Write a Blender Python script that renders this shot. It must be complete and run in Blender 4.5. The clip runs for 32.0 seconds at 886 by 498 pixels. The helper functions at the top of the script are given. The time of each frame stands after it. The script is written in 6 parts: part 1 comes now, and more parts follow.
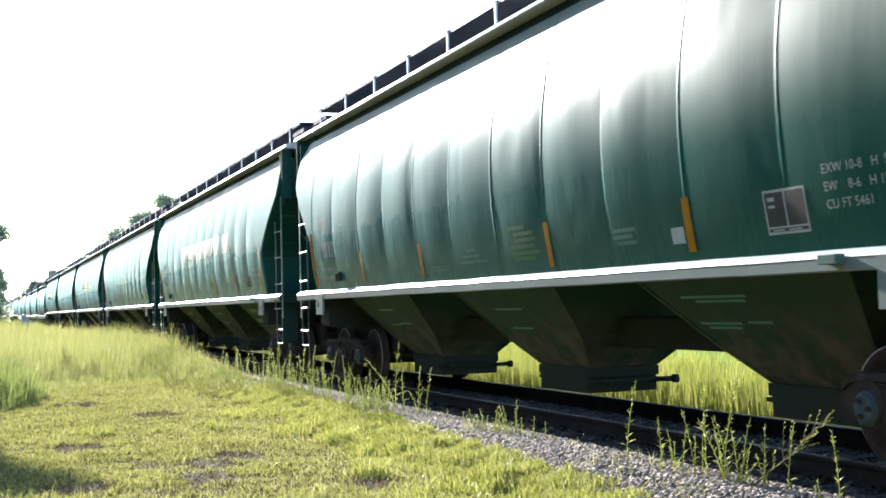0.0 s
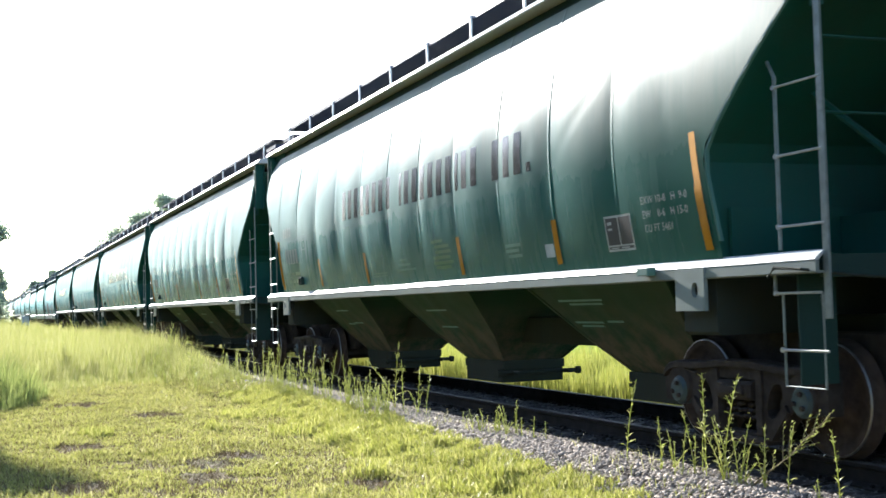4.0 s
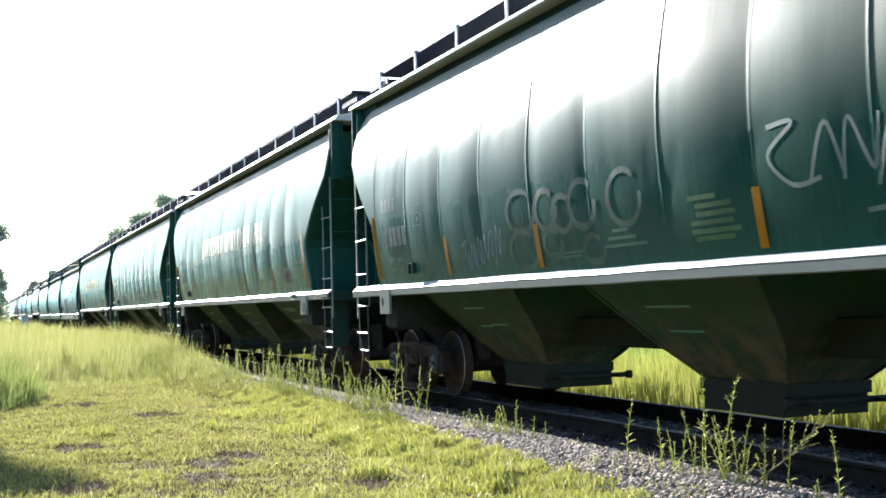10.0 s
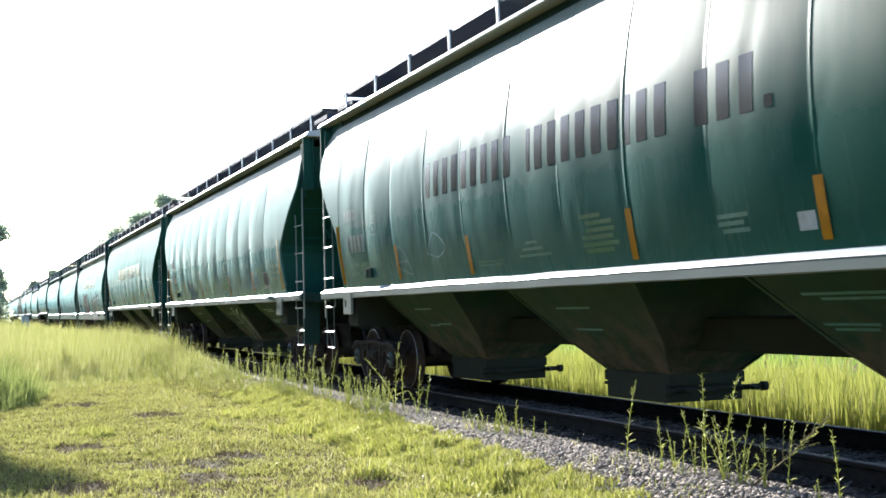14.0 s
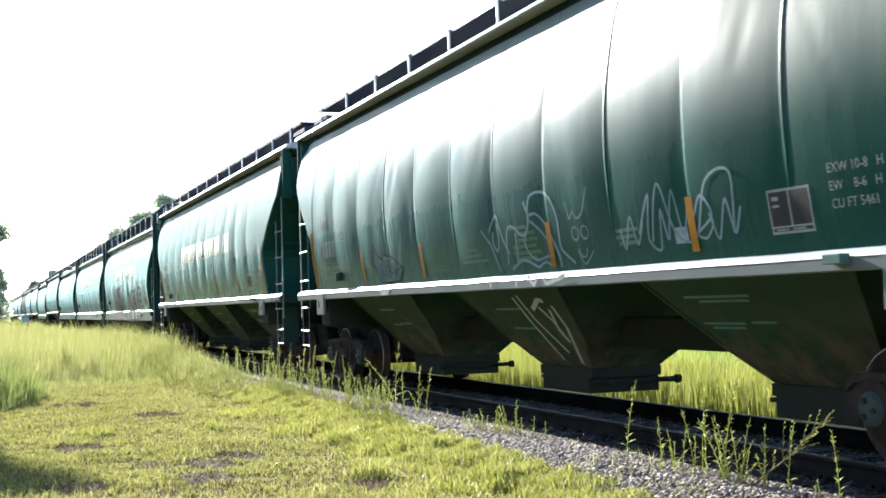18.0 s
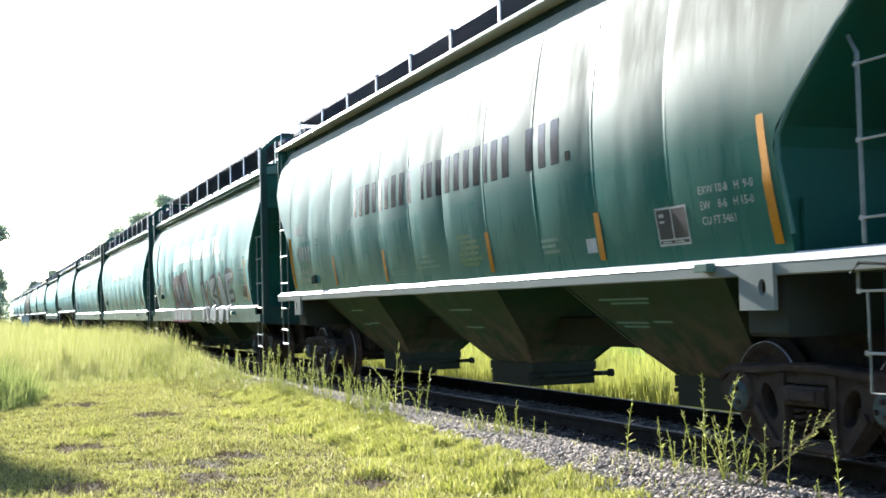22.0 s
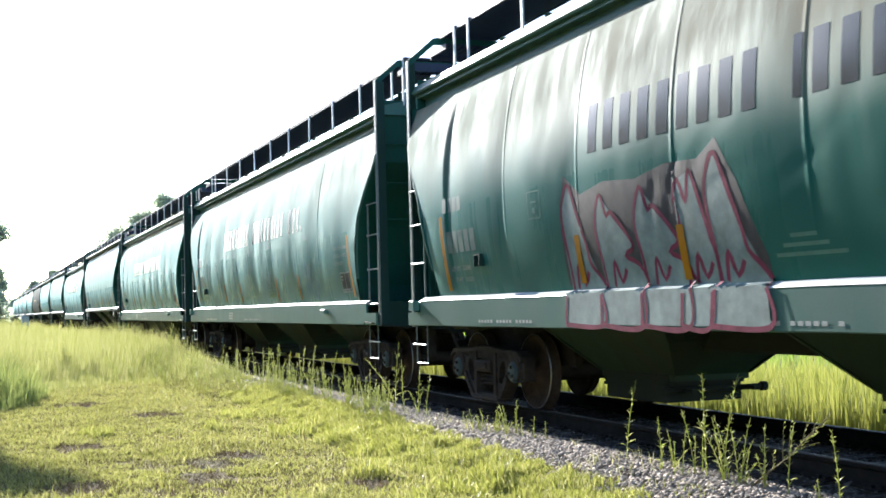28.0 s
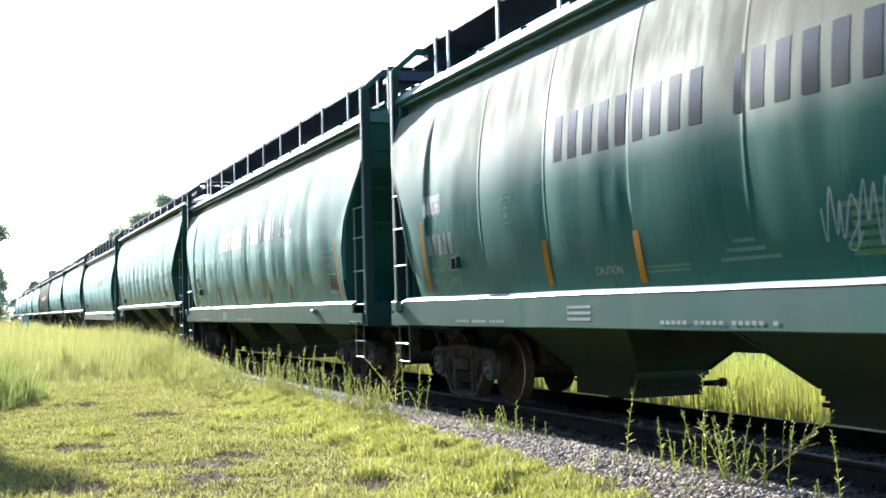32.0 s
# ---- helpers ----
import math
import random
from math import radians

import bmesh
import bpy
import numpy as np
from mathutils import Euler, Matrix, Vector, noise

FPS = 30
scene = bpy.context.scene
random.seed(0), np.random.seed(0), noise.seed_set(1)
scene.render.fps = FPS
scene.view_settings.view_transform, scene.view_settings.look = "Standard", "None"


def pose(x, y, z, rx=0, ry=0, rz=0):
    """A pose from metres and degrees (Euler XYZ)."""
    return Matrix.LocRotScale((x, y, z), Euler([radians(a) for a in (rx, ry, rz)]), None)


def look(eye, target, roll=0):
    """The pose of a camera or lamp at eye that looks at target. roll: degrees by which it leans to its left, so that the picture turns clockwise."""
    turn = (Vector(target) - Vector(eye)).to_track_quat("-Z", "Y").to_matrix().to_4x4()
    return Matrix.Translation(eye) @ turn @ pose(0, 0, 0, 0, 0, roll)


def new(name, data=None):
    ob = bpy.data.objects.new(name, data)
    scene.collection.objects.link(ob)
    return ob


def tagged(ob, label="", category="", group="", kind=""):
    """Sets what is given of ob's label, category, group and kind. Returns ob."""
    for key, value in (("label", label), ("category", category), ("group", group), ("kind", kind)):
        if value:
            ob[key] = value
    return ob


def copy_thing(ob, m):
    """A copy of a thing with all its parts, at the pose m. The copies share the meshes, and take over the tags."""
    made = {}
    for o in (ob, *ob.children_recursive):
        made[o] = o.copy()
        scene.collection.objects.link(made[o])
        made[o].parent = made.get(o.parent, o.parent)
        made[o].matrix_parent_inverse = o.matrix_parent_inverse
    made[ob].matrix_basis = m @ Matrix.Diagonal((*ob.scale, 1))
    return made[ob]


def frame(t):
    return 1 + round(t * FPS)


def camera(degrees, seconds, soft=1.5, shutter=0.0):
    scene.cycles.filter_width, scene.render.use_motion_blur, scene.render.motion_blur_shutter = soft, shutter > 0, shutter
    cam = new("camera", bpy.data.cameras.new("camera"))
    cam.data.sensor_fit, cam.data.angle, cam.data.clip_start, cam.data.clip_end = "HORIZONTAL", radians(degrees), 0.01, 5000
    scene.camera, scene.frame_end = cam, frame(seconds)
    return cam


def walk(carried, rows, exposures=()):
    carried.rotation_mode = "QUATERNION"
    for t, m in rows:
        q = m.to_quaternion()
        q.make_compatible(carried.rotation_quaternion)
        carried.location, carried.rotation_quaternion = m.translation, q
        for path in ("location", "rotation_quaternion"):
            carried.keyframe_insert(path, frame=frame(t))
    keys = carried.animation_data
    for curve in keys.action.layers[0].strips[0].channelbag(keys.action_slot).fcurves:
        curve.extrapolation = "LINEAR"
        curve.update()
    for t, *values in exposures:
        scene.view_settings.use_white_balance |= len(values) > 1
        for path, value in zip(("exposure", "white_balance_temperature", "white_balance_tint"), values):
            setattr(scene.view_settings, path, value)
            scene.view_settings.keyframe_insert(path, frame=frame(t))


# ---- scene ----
from mathutils import geometry

# camera on a tripod beside the track; the rails run along x, the train rolls towards +x
EYE = Vector((0.0, -7.063, 1.290))
AIM = Vector((-0.93311, 0.35657, 0.04644))
cam = camera(40.26, 32.0, soft=1.6, shutter=0.15)
STAND = look(EYE, EYE + AIM * 10, -1.554)
walk(cam, [(0, STAND), (32.0, STAND)], exposures=[(0, 1.86), (2, 1.90), (3, 1.99), (6, 1.82), (8, 1.96), (10, 1.86), (12, 1.96), (14, 1.82), (17, 1.94), (19, 1.80), (20, 1.87), (21, 2.06), (22, 2.04), (24, 2.06), (25, 2.10), (28, 1.88), (30, 2.08), (31, 2.0), (32.0, 1.97)])

# ---- light ----
SUN = Vector((-0.937, -0.060, 0.342)).normalized()
world = bpy.data.worlds.new("world")
world.use_nodes = True
scene.world = world
wn = world.node_tree.nodes
wn.clear()
sky = wn.new("ShaderNodeTexSky")
sky.sky_type = "NISHITA"
sky.sun_disc = False
sky.sun_elevation = math.asin(SUN.z)
sky.sun_rotation = math.atan2(SUN.x, SUN.y) % (2 * math.pi)
sky.air_density, sky.dust_density, sky.ozone_density = 0.7, 0.4, 2.2
bg = wn.new("ShaderNodeBackground")
bg.inputs["Strength"].default_value = 0.13
wo = wn.new("ShaderNodeOutputWorld")
world.node_tree.links.new(sky.outputs[0], bg.inputs[0])
world.node_tree.links.new(bg.outputs[0], wo.inputs[0])
sun_data = bpy.data.lights.new("sun", "SUN")
sun_data.energy, sun_data.angle, sun_data.color = 4.7, radians(0.6), (1.0, 0.975, 0.93)
sun = new("sun", sun_data)
sun.matrix_world = look(SUN * 50, (0, 0, 0))


# ---- materials ----
def material(name, build):
    m = bpy.data.materials.new(name)
    m.use_nodes = True
    t = m.node_tree
    b = t.nodes["Principled BSDF"]
    build(t, b)
    return m


def tex(t, scale, detail=4.0, rough=0.6, stretch=(1, 1, 1), obj=True, kind="noise"):
    c = t.nodes.new("ShaderNodeTexCoord")
    mp = t.nodes.new("ShaderNodeMapping")
    mp.inputs["Scale"].default_value = stretch
    t.links.new(c.outputs["Object" if obj else "Generated"], mp.inputs[0])
    n = t.nodes.new("ShaderNodeTexNoise" if kind == "noise" else "ShaderNodeTexVoronoi")
    n.inputs["Scale"].default_value = scale
    if kind == "noise":
        n.inputs["Detail"].default_value = detail
        n.inputs["Roughness"].default_value = rough
    t.links.new(mp.outputs[0], n.inputs["Vector"])
    return n.outputs["Fac" if kind == "noise" else "Distance"]


def ramp(t, fac, stops):
    r = t.nodes.new("ShaderNodeValToRGB")
    e = r.color_ramp.elements
    while len(e) < len(stops):
        e.new(0.5)
    for el, (p, c) in zip(e, stops):
        el.position = p
        el.color = (*c, 1) if len(c) == 3 else c
    t.links.new(fac, r.inputs[0])
    return r.outputs[0]


def mix(t, fac, a, b, mode="MIX"):
    m = t.nodes.new("ShaderNodeMix")
    m.data_type, m.blend_type = "RGBA", mode
    for key, val in ((0, fac), (6, a), (7, b)):
        if isinstance(val, (int, float)):
            m.inputs[key].default_value = val
        elif isinstance(val, tuple):
            m.inputs[key].default_value = (*val, 1)
        else:
            t.links.new(val, m.inputs[key])
    return m.outputs[2]


def bump(t, b, fac, strength, dist):
    n = t.nodes.new("ShaderNodeBump")
    n.inputs["Strength"].default_value = strength
    n.inputs["Distance"].default_value = dist
    t.links.new(fac, n.inputs["Height"])
    t.links.new(n.outputs[0], b.inputs["Normal"])


def rnd(t, island=False):
    if island:
        return t.nodes.new("ShaderNodeNewGeometry").outputs["Random Per Island"]
    return t.nodes.new("ShaderNodeObjectInfo").outputs["Random"]


def paint(name, base, dirt, amount, rough=0.33, streak=0.5, grime=0.0, chalk=0.0, run=0.0, splash=0.0):
    def build(t, b):
        big = tex(t, 0.7, 5, 0.65)
        streaks = tex(t, 1.6, 6, 0.7, (1.6, 1.0, 0.12))
        fine = tex(t, 60, 3, 0.6)
        f = mix(t, streak, ramp(t, big, [(0.35, (0, 0, 0)), (0.75, (1, 1, 1))]), ramp(t, streaks, [(0.42, (0, 0, 0)), (0.8, (1, 1, 1))]))
        d = mix(t, 1.0, f, (amount,) * 3, "MULTIPLY")
        tone = mix(t, rnd(t), tuple(0.88 * v for v in base), tuple(1.12 * v for v in base))
        col = mix(t, d, tone, dirt)
        col = mix(t, mix(t, 1.0, fine, (0.35,) * 3, "MULTIPLY"), col, tuple(0.55 * v for v in base))
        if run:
            # rust run down from the eave, and beige colour that dulls the glare
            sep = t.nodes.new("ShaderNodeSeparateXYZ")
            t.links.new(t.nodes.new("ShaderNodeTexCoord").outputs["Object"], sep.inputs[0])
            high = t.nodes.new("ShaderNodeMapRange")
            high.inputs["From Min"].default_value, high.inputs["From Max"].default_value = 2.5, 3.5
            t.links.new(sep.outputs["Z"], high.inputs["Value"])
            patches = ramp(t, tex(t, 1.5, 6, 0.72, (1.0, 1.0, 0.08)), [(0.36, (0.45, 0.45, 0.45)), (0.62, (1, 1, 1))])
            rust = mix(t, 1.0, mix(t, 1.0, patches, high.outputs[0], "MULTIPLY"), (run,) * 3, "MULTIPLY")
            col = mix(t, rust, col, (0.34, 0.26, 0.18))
        if splash:
            # dried brown mud thrown up from the track
            sep = t.nodes.new("ShaderNodeSeparateXYZ")
            t.links.new(t.nodes.new("ShaderNodeTexCoord").outputs["Object"], sep.inputs[0])
            low = t.nodes.new("ShaderNodeMapRange")
            low.inputs["From Min"].default_value, low.inputs["From Max"].default_value = 1.30, 0.55
            t.links.new(sep.outputs["Z"], low.inputs["Value"])
            spots = ramp(t, tex(t, 2.4, 6, 0.72), [(0.36, (0, 0, 0)), (0.60, (1, 1, 1))])
            mud = mix(t, 1.0, mix(t, 1.0, spots, low.outputs[0], "MULTIPLY"), (splash,) * 3, "MULTIPLY")
            col = mix(t, mud, col, (0.15, 0.112, 0.082))
        t.links.new(col, b.inputs["Base Color"])
        rr = ramp(t, streaks, [(0.25, (rough * 0.9,) * 3), (0.8, (min(1, rough * 1.3),) * 3)])
        if grime:
            rr = mix(t, mix(t, 1.0, f, (grime,) * 3, "MULTIPLY"), rr, (0.8, 0.8, 0.8))
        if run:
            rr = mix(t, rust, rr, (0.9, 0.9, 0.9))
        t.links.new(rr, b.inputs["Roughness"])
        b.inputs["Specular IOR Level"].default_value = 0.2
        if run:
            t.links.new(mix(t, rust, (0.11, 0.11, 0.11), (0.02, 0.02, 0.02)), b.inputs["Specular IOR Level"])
        if chalk:
            b.inputs["Sheen Weight"].default_value = chalk
            b.inputs["Sheen Roughness"].default_value = 0.40
            b.inputs["Sheen Tint"].default_value = (0.50, 0.90, 0.95, 1)
        bump(t, b, big, 0.12, 0.02)
    return material(name, build)


def plain(name, base, rough=0.6, metal=0.0, vary=0.25, scale=9, relief=0.1):
    def build(t, b):
        n = tex(t, scale, 5, 0.65)
        n2 = tex(t, scale * 14, 3, 0.6)
        lo, hi = tuple(v * (1 - vary) for v in base), tuple(min(1, v * (1 + vary)) for v in base)
        c = mix(t, ramp(t, n, [(0.3, (0, 0, 0)), (0.7, (1, 1, 1))]), lo, hi)
        c = mix(t, mix(t, 1.0, n2, (0.4,) * 3, "MULTIPLY"), c, tuple(v * 0.6 for v in base))
        t.links.new(c, b.inputs["Base Color"])
        b.inputs["Roughness"].default_value = rough
        b.inputs["Metallic"].default_value = metal
        if name == "faded_letter_paint":
            b.inputs["Specular IOR Level"].default_value = 0.5
        if rough > 0.79:
            b.inputs["Specular IOR Level"].default_value = 0.12
        bump(t, b, n2, relief, 0.01)
    return material(name, build)


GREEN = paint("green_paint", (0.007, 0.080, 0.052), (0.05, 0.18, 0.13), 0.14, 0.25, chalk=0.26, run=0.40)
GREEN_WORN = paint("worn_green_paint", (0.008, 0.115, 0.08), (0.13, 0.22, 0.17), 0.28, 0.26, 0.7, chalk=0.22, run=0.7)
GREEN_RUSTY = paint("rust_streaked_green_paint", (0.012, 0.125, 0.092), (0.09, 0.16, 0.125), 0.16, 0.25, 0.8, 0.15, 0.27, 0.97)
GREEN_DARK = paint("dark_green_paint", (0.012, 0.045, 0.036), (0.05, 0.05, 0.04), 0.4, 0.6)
GREEN_FLAT = paint("underframe_green_paint", (0.010, 0.057, 0.029), (0.066, 0.054, 0.040), 0.7, 0.6, 0.3, splash=0.95)
END_SHEET = paint("sheltered_end_sheet_paint", (0.006, 0.092, 0.066), (0.055, 0.045, 0.032), 0.5, 0.5)
END = paint("end_sheet_green_paint", (0.006, 0.092, 0.068), (0.05, 0.045, 0.032), 0.55, 0.55)
HOPPER_BROWN = paint("grimy_brown_hopper_paint", (0.02, 0.05, 0.03), (0.07, 0.05, 0.034), 0.8, 0.65)
UNDER = paint("grimy_underframe", (0.024, 0.034, 0.026), (0.062, 0.046, 0.033), 0.6, 0.85)
SILL = paint("sill_green_paint", (0.066, 0.18, 0.15), (0.22, 0.23, 0.19), 0.4, 0.38)
SILL_PALE = paint("pale_worn_sill_paint", (0.20, 0.245, 0.225), (0.24, 0.22, 0.18), 0.45, 0.4)
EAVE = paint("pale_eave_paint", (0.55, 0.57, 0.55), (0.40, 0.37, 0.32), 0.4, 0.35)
MARK = plain("worn_white_stencil", (0.15, 0.225, 0.195), 0.5, 0, 0.35, 7)
LETTER = plain("faded_letter_paint", (0.014, 0.017, 0.017), 0.21, 0, 0.25, 5, 0.02)
WHITE = plain("faded_white_stencil", (0.42, 0.45, 0.42), 0.45, 0, 0.25, 5)
GHOST = plain("ghosted_white_stencil", (0.07, 0.215, 0.165), 0.42, 0, 0.3, 6)
RUNG = plain("bright_worn_rung_steel", (0.42, 0.44, 0.42), 0.4, 0.3, 0.3, 12)
OUTLINE = plain("thin_dark_spray", (0.012, 0.016, 0.016), 0.88, 0, 0.3, 9)
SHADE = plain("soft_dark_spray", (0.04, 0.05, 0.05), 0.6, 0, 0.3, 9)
YELLOW = plain("reflective_amber_tape", (0.46, 0.20, 0.008), 0.82, 0, 0.2, 6)
FAINT_YELLOW = plain("faded_yellow_stencil", (0.04, 0.16, 0.06), 0.45, 0, 0.3, 9)
BLACK = plain("black_stencil_panel", (0.018, 0.02, 0.02), 0.6, 0, 0.3, 9)
# glare of the bright sky round the thin brackets is in this white
BRACKET = plain("glare_whitened_bracket", (0.82, 0.83, 0.82), 0.4, 0.0, 0.2, 12)
STEEL = plain("worn_ladder_steel", (0.20, 0.235, 0.215), 0.42, 0.2, 0.3, 12)
GRATE = plain("dark_grating_steel", (0.011, 0.018, 0.045), 0.5, 0.0, 0.3, 12)
RUST = plain("brown_truck_casting", (0.044, 0.036, 0.031), 0.85, 0, 0.4, 7, 0.3)
TREAD = plain("polished_wheel_tread", (0.30, 0.29, 0.28), 0.34, 0.9, 0.2, 12)
WHEEL = plain("rusty_wheel_plate", (0.065, 0.046, 0.036), 0.9, 0.0, 0.4, 9, 0.2)
CAP = plain("blue_bearing_cap", (0.03, 0.055, 0.058), 0.6, 0.0, 0.3, 12)
RAIL = plain("rusty_rail_side", (0.024, 0.020, 0.017), 0.95, 0.0, 0.4, 5, 0.2)
RAILTOP = plain("shiny_rail_head", (0.05, 0.045, 0.04), 0.7, 0.3, 0.15, 8)
TIE = plain("weathered_wooden_tie", (0.058, 0.049, 0.042), 0.95, 0, 0.4, 6, 0.4)
TAG_PALE = plain("pale_blue_spray_paint", (0.26, 0.38, 0.40), 0.75, 0, 0.25, 6)
TAG_WHITE = plain("white_spray_paint", (0.48, 0.52, 0.49), 0.75, 0, 0.25, 6)
TAG_PINK = plain("dark_pink_spray_paint", (0.24, 0.055, 0.085), 0.8, 0, 0.35, 6)
TAG_HAZE = plain("dark_red_spray_haze", (0.055, 0.048, 0.046), 0.7, 0, 0.5, 5)
TAG_GREY = plain("pale_grey_spray_fill", (0.21, 0.275, 0.255), 0.7, 0, 0.35, 5)
TAG_FAINT = plain("faint_grey_spray", (0.022, 0.105, 0.082), 0.45, 0, 0.5, 4)
TAG_DULL = plain("dull_grey_spray_fill", (0.17, 0.25, 0.225), 0.8, 0, 0.35, 5)
TAG_FILL = plain("grey_spray_fill", (0.42, 0.47, 0.45), 0.6, 0, 0.3, 5)


def ground_build(t, b):
    n = tex(t, 0.35, 6, 0.65)
    m2 = tex(t, 2.2, 6, 0.7)
    n2 = tex(t, 25, 4, 0.7)
    c = ramp(t, n, [(0.36, (0.20, 0.14, 0.075)), (0.52, (0.15, 0.11, 0.055)), (0.7, (0.12, 0.13, 0.035))])
    c = mix(t, ramp(t, m2, [(0.50, (0, 0, 0)), (0.62, (0.8, 0.8, 0.8))]), c, (0.20, 0.145, 0.085))
    c = mix(t, ramp(t, n2, [(0.35, (0, 0, 0)), (0.7, (0.6, 0.6, 0.6))]), c, (0.05, 0.06, 0.015))
    t.links.new(c, b.inputs["Base Color"])
    b.inputs["Roughness"].default_value = 0.95
    b.inputs["Specular IOR Level"].default_value = 0.05
    bump(t, b, n2, 0.6, 0.03)


GROUND = material("grassy_soil", ground_build)


def stone_build(t, b):
    n = tex(t, 30, 4, 0.6)
    c = mix(t, rnd(t, True), (0.165, 0.135, 0.107), (0.525, 0.45, 0.372))
    c = mix(t, mix(t, 1.0, n, (0.5,) * 3, "MULTIPLY"), c, (0.18, 0.15, 0.13))
    t.links.new(c, b.inputs["Base Color"])
    b.inputs["Roughness"].default_value = 0.85
    b.inputs["Specular IOR Level"].default_value = 0.15


STONE = material("grey_crushed_stone", stone_build)


# oily track stones, darkened further to deepen the train's shade
def oily_shaded_build(t, b):
    n = tex(t, 30, 4, 0.6)
    c = mix(t, rnd(t, True), (0.05, 0.044, 0.04), (0.13, 0.117, 0.104))
    c = mix(t, mix(t, 1.0, n, (0.5,) * 3, "MULTIPLY"), c, (0.02, 0.018, 0.016))
    t.links.new(c, b.inputs["Base Color"])
    b.inputs["Roughness"].default_value = 0.9


OILY_SHADED = material("oil_and_shade_stone", oily_shaded_build)


def bed_build(t, b):
    v = tex(t, 22, kind="voronoi")
    n = tex(t, 3, 5, 0.7)
    c = ramp(t, v, [(0.0, (0.10, 0.088, 0.076)), (0.6, (0.045, 0.04, 0.035))])
    c = mix(t, mix(t, 1.0, n, (0.5,) * 3, "MULTIPLY"), c, (0.07, 0.06, 0.055))
    t.links.new(c, b.inputs["Base Color"])
    b.inputs["Roughness"].default_value = 0.95
    bump(t, b, v, 0.8, 0.03)


BED = material("ballast_bed", bed_build)


def leafy(name, a, c, d, rough=0.55, trans=0.35):
    def build(t, b):
        r = rnd(t, True)
        col = ramp(t, r, [(0.0, a), (0.55, c), (1.0, d)])
        big = tex(t, 0.5, 4, 0.6)
        col = mix(t, ramp(t, big, [(0.35, (0, 0, 0)), (0.7, (0.5, 0.5, 0.5))]), col, tuple(0.72 * v for v in c))
        t.links.new(col, b.inputs["Base Color"])
        b.inputs["Roughness"].default_value = rough
        b.inputs["Specular IOR Level"].default_value = 0.4 if rough < 0.75 else 0.05
        tr = t.nodes.new("ShaderNodeBsdfTranslucent")
        t.links.new(col, tr.inputs[0])
        mx = t.nodes.new("ShaderNodeMixShader")
        mx.inputs[0].default_value = trans
        t.links.new(b.outputs[0], mx.inputs[1])
        t.links.new(tr.outputs[0], mx.inputs[2])
        t.links.new(mx.outputs[0], t.nodes["Material Output"].inputs[0])
    return material(name, build)


THATCH = leafy("dry_thatch", (0.10, 0.075, 0.04), (0.17, 0.13, 0.075), (0.28, 0.22, 0.13), 0.8, 0.2)
LAWN = leafy("mown_grass_blade", (0.21, 0.235, 0.05), (0.385, 0.385, 0.10), (0.53, 0.485, 0.24), 0.45, 0.5)
TALL = leafy("tall_grass_blade", (0.215, 0.255, 0.06), (0.355, 0.365, 0.115), (0.52, 0.485, 0.26), 0.45, 0.5)
THICKET = leafy("green_thicket_leaf", (0.15, 0.20, 0.055), (0.25, 0.30, 0.085), (0.36, 0.39, 0.14), 0.5, 0.5)
CLUMP = leafy("fresh_grass_blade", (0.18, 0.21, 0.04), (0.37, 0.385, 0.08), (0.55, 0.51, 0.22), 0.4, 0.5)
FIELD = leafy("yellow_field_grass_blade", (0.21, 0.24, 0.045), (0.33, 0.35, 0.07), (0.44, 0.42, 0.13), 0.6, 0.5)
MEADOW = leafy("green_meadow_blade", (0.15, 0.25, 0.04), (0.23, 0.35, 0.06), (0.32, 0.42, 0.10), 0.6, 0.5)
WEED = leafy("weed_leaf", (0.29, 0.35, 0.08), (0.42, 0.46, 0.13), (0.56, 0.54, 0.25), 0.5, 0.55)
CRUMB = plain("dry_soil_crumb", (0.27, 0.215, 0.15), 0.95, 0, 0.5, 4)
STALK = plain("dry_twig", (0.22, 0.18, 0.11), 0.9, 0, 0.3, 12)
LEAF = leafy("tree_leaf", (0.13, 0.18, 0.09), (0.18, 0.23, 0.12), (0.23, 0.28, 0.16), 0.6, 0.6)
# distant haze is put into this leaf colour by paling it
HAZE_LEAF = leafy("haze_paled_leaf", (0.46, 0.53, 0.38), (0.52, 0.58, 0.44), (0.58, 0.63, 0.50), 0.7, 0.75)
ADDED_LEAF = leafy("added_tree_leaf", (0.03, 0.085, 0.05), (0.05, 0.12, 0.075), (0.08, 0.16, 0.10), 0.7, 0.4)
BARK = plain("tree_bark", (0.09, 0.07, 0.05), 0.95, 0, 0.4, 5, 0.6)


# ---- building helpers ----
def smooth_mesh(me, on=True):
    me.polygons.foreach_set("use_smooth", [on] * len(me.polygons))


def mesh_of(name, verts, faces, mats, smooth=False, index=None):
    me = bpy.data.meshes.new(name)
    me.from_pydata([tuple(v) for v in verts], [], faces)
    for m in (mats if isinstance(mats, (list, tuple)) else [mats]):
        me.materials.append(m)
    if index is not None:
        me.polygons.foreach_set("material_index", index)
    if smooth:
        smooth_mesh(me)
    me.update()
    return me


def hang(name, me, parent, label=""):
    """A mesh as one part of a thing or of a part."""
    ob = new(name, me)
    ob.parent = parent
    return tagged(ob, label)


def part(name, bm, mat, parent, label="", smooth=False):
    me = bpy.data.meshes.new(name)
    bm.to_mesh(me)
    bm.free()
    for m in (mat if isinstance(mat, (list, tuple)) else [mat]):
        me.materials.append(m)
    if smooth:
        smooth_mesh(me)
    return hang(name, me, parent, label)


def thing(name, label, category, group="", kind="", me=None):
    return tagged(new(name, me), label, category, group, kind)


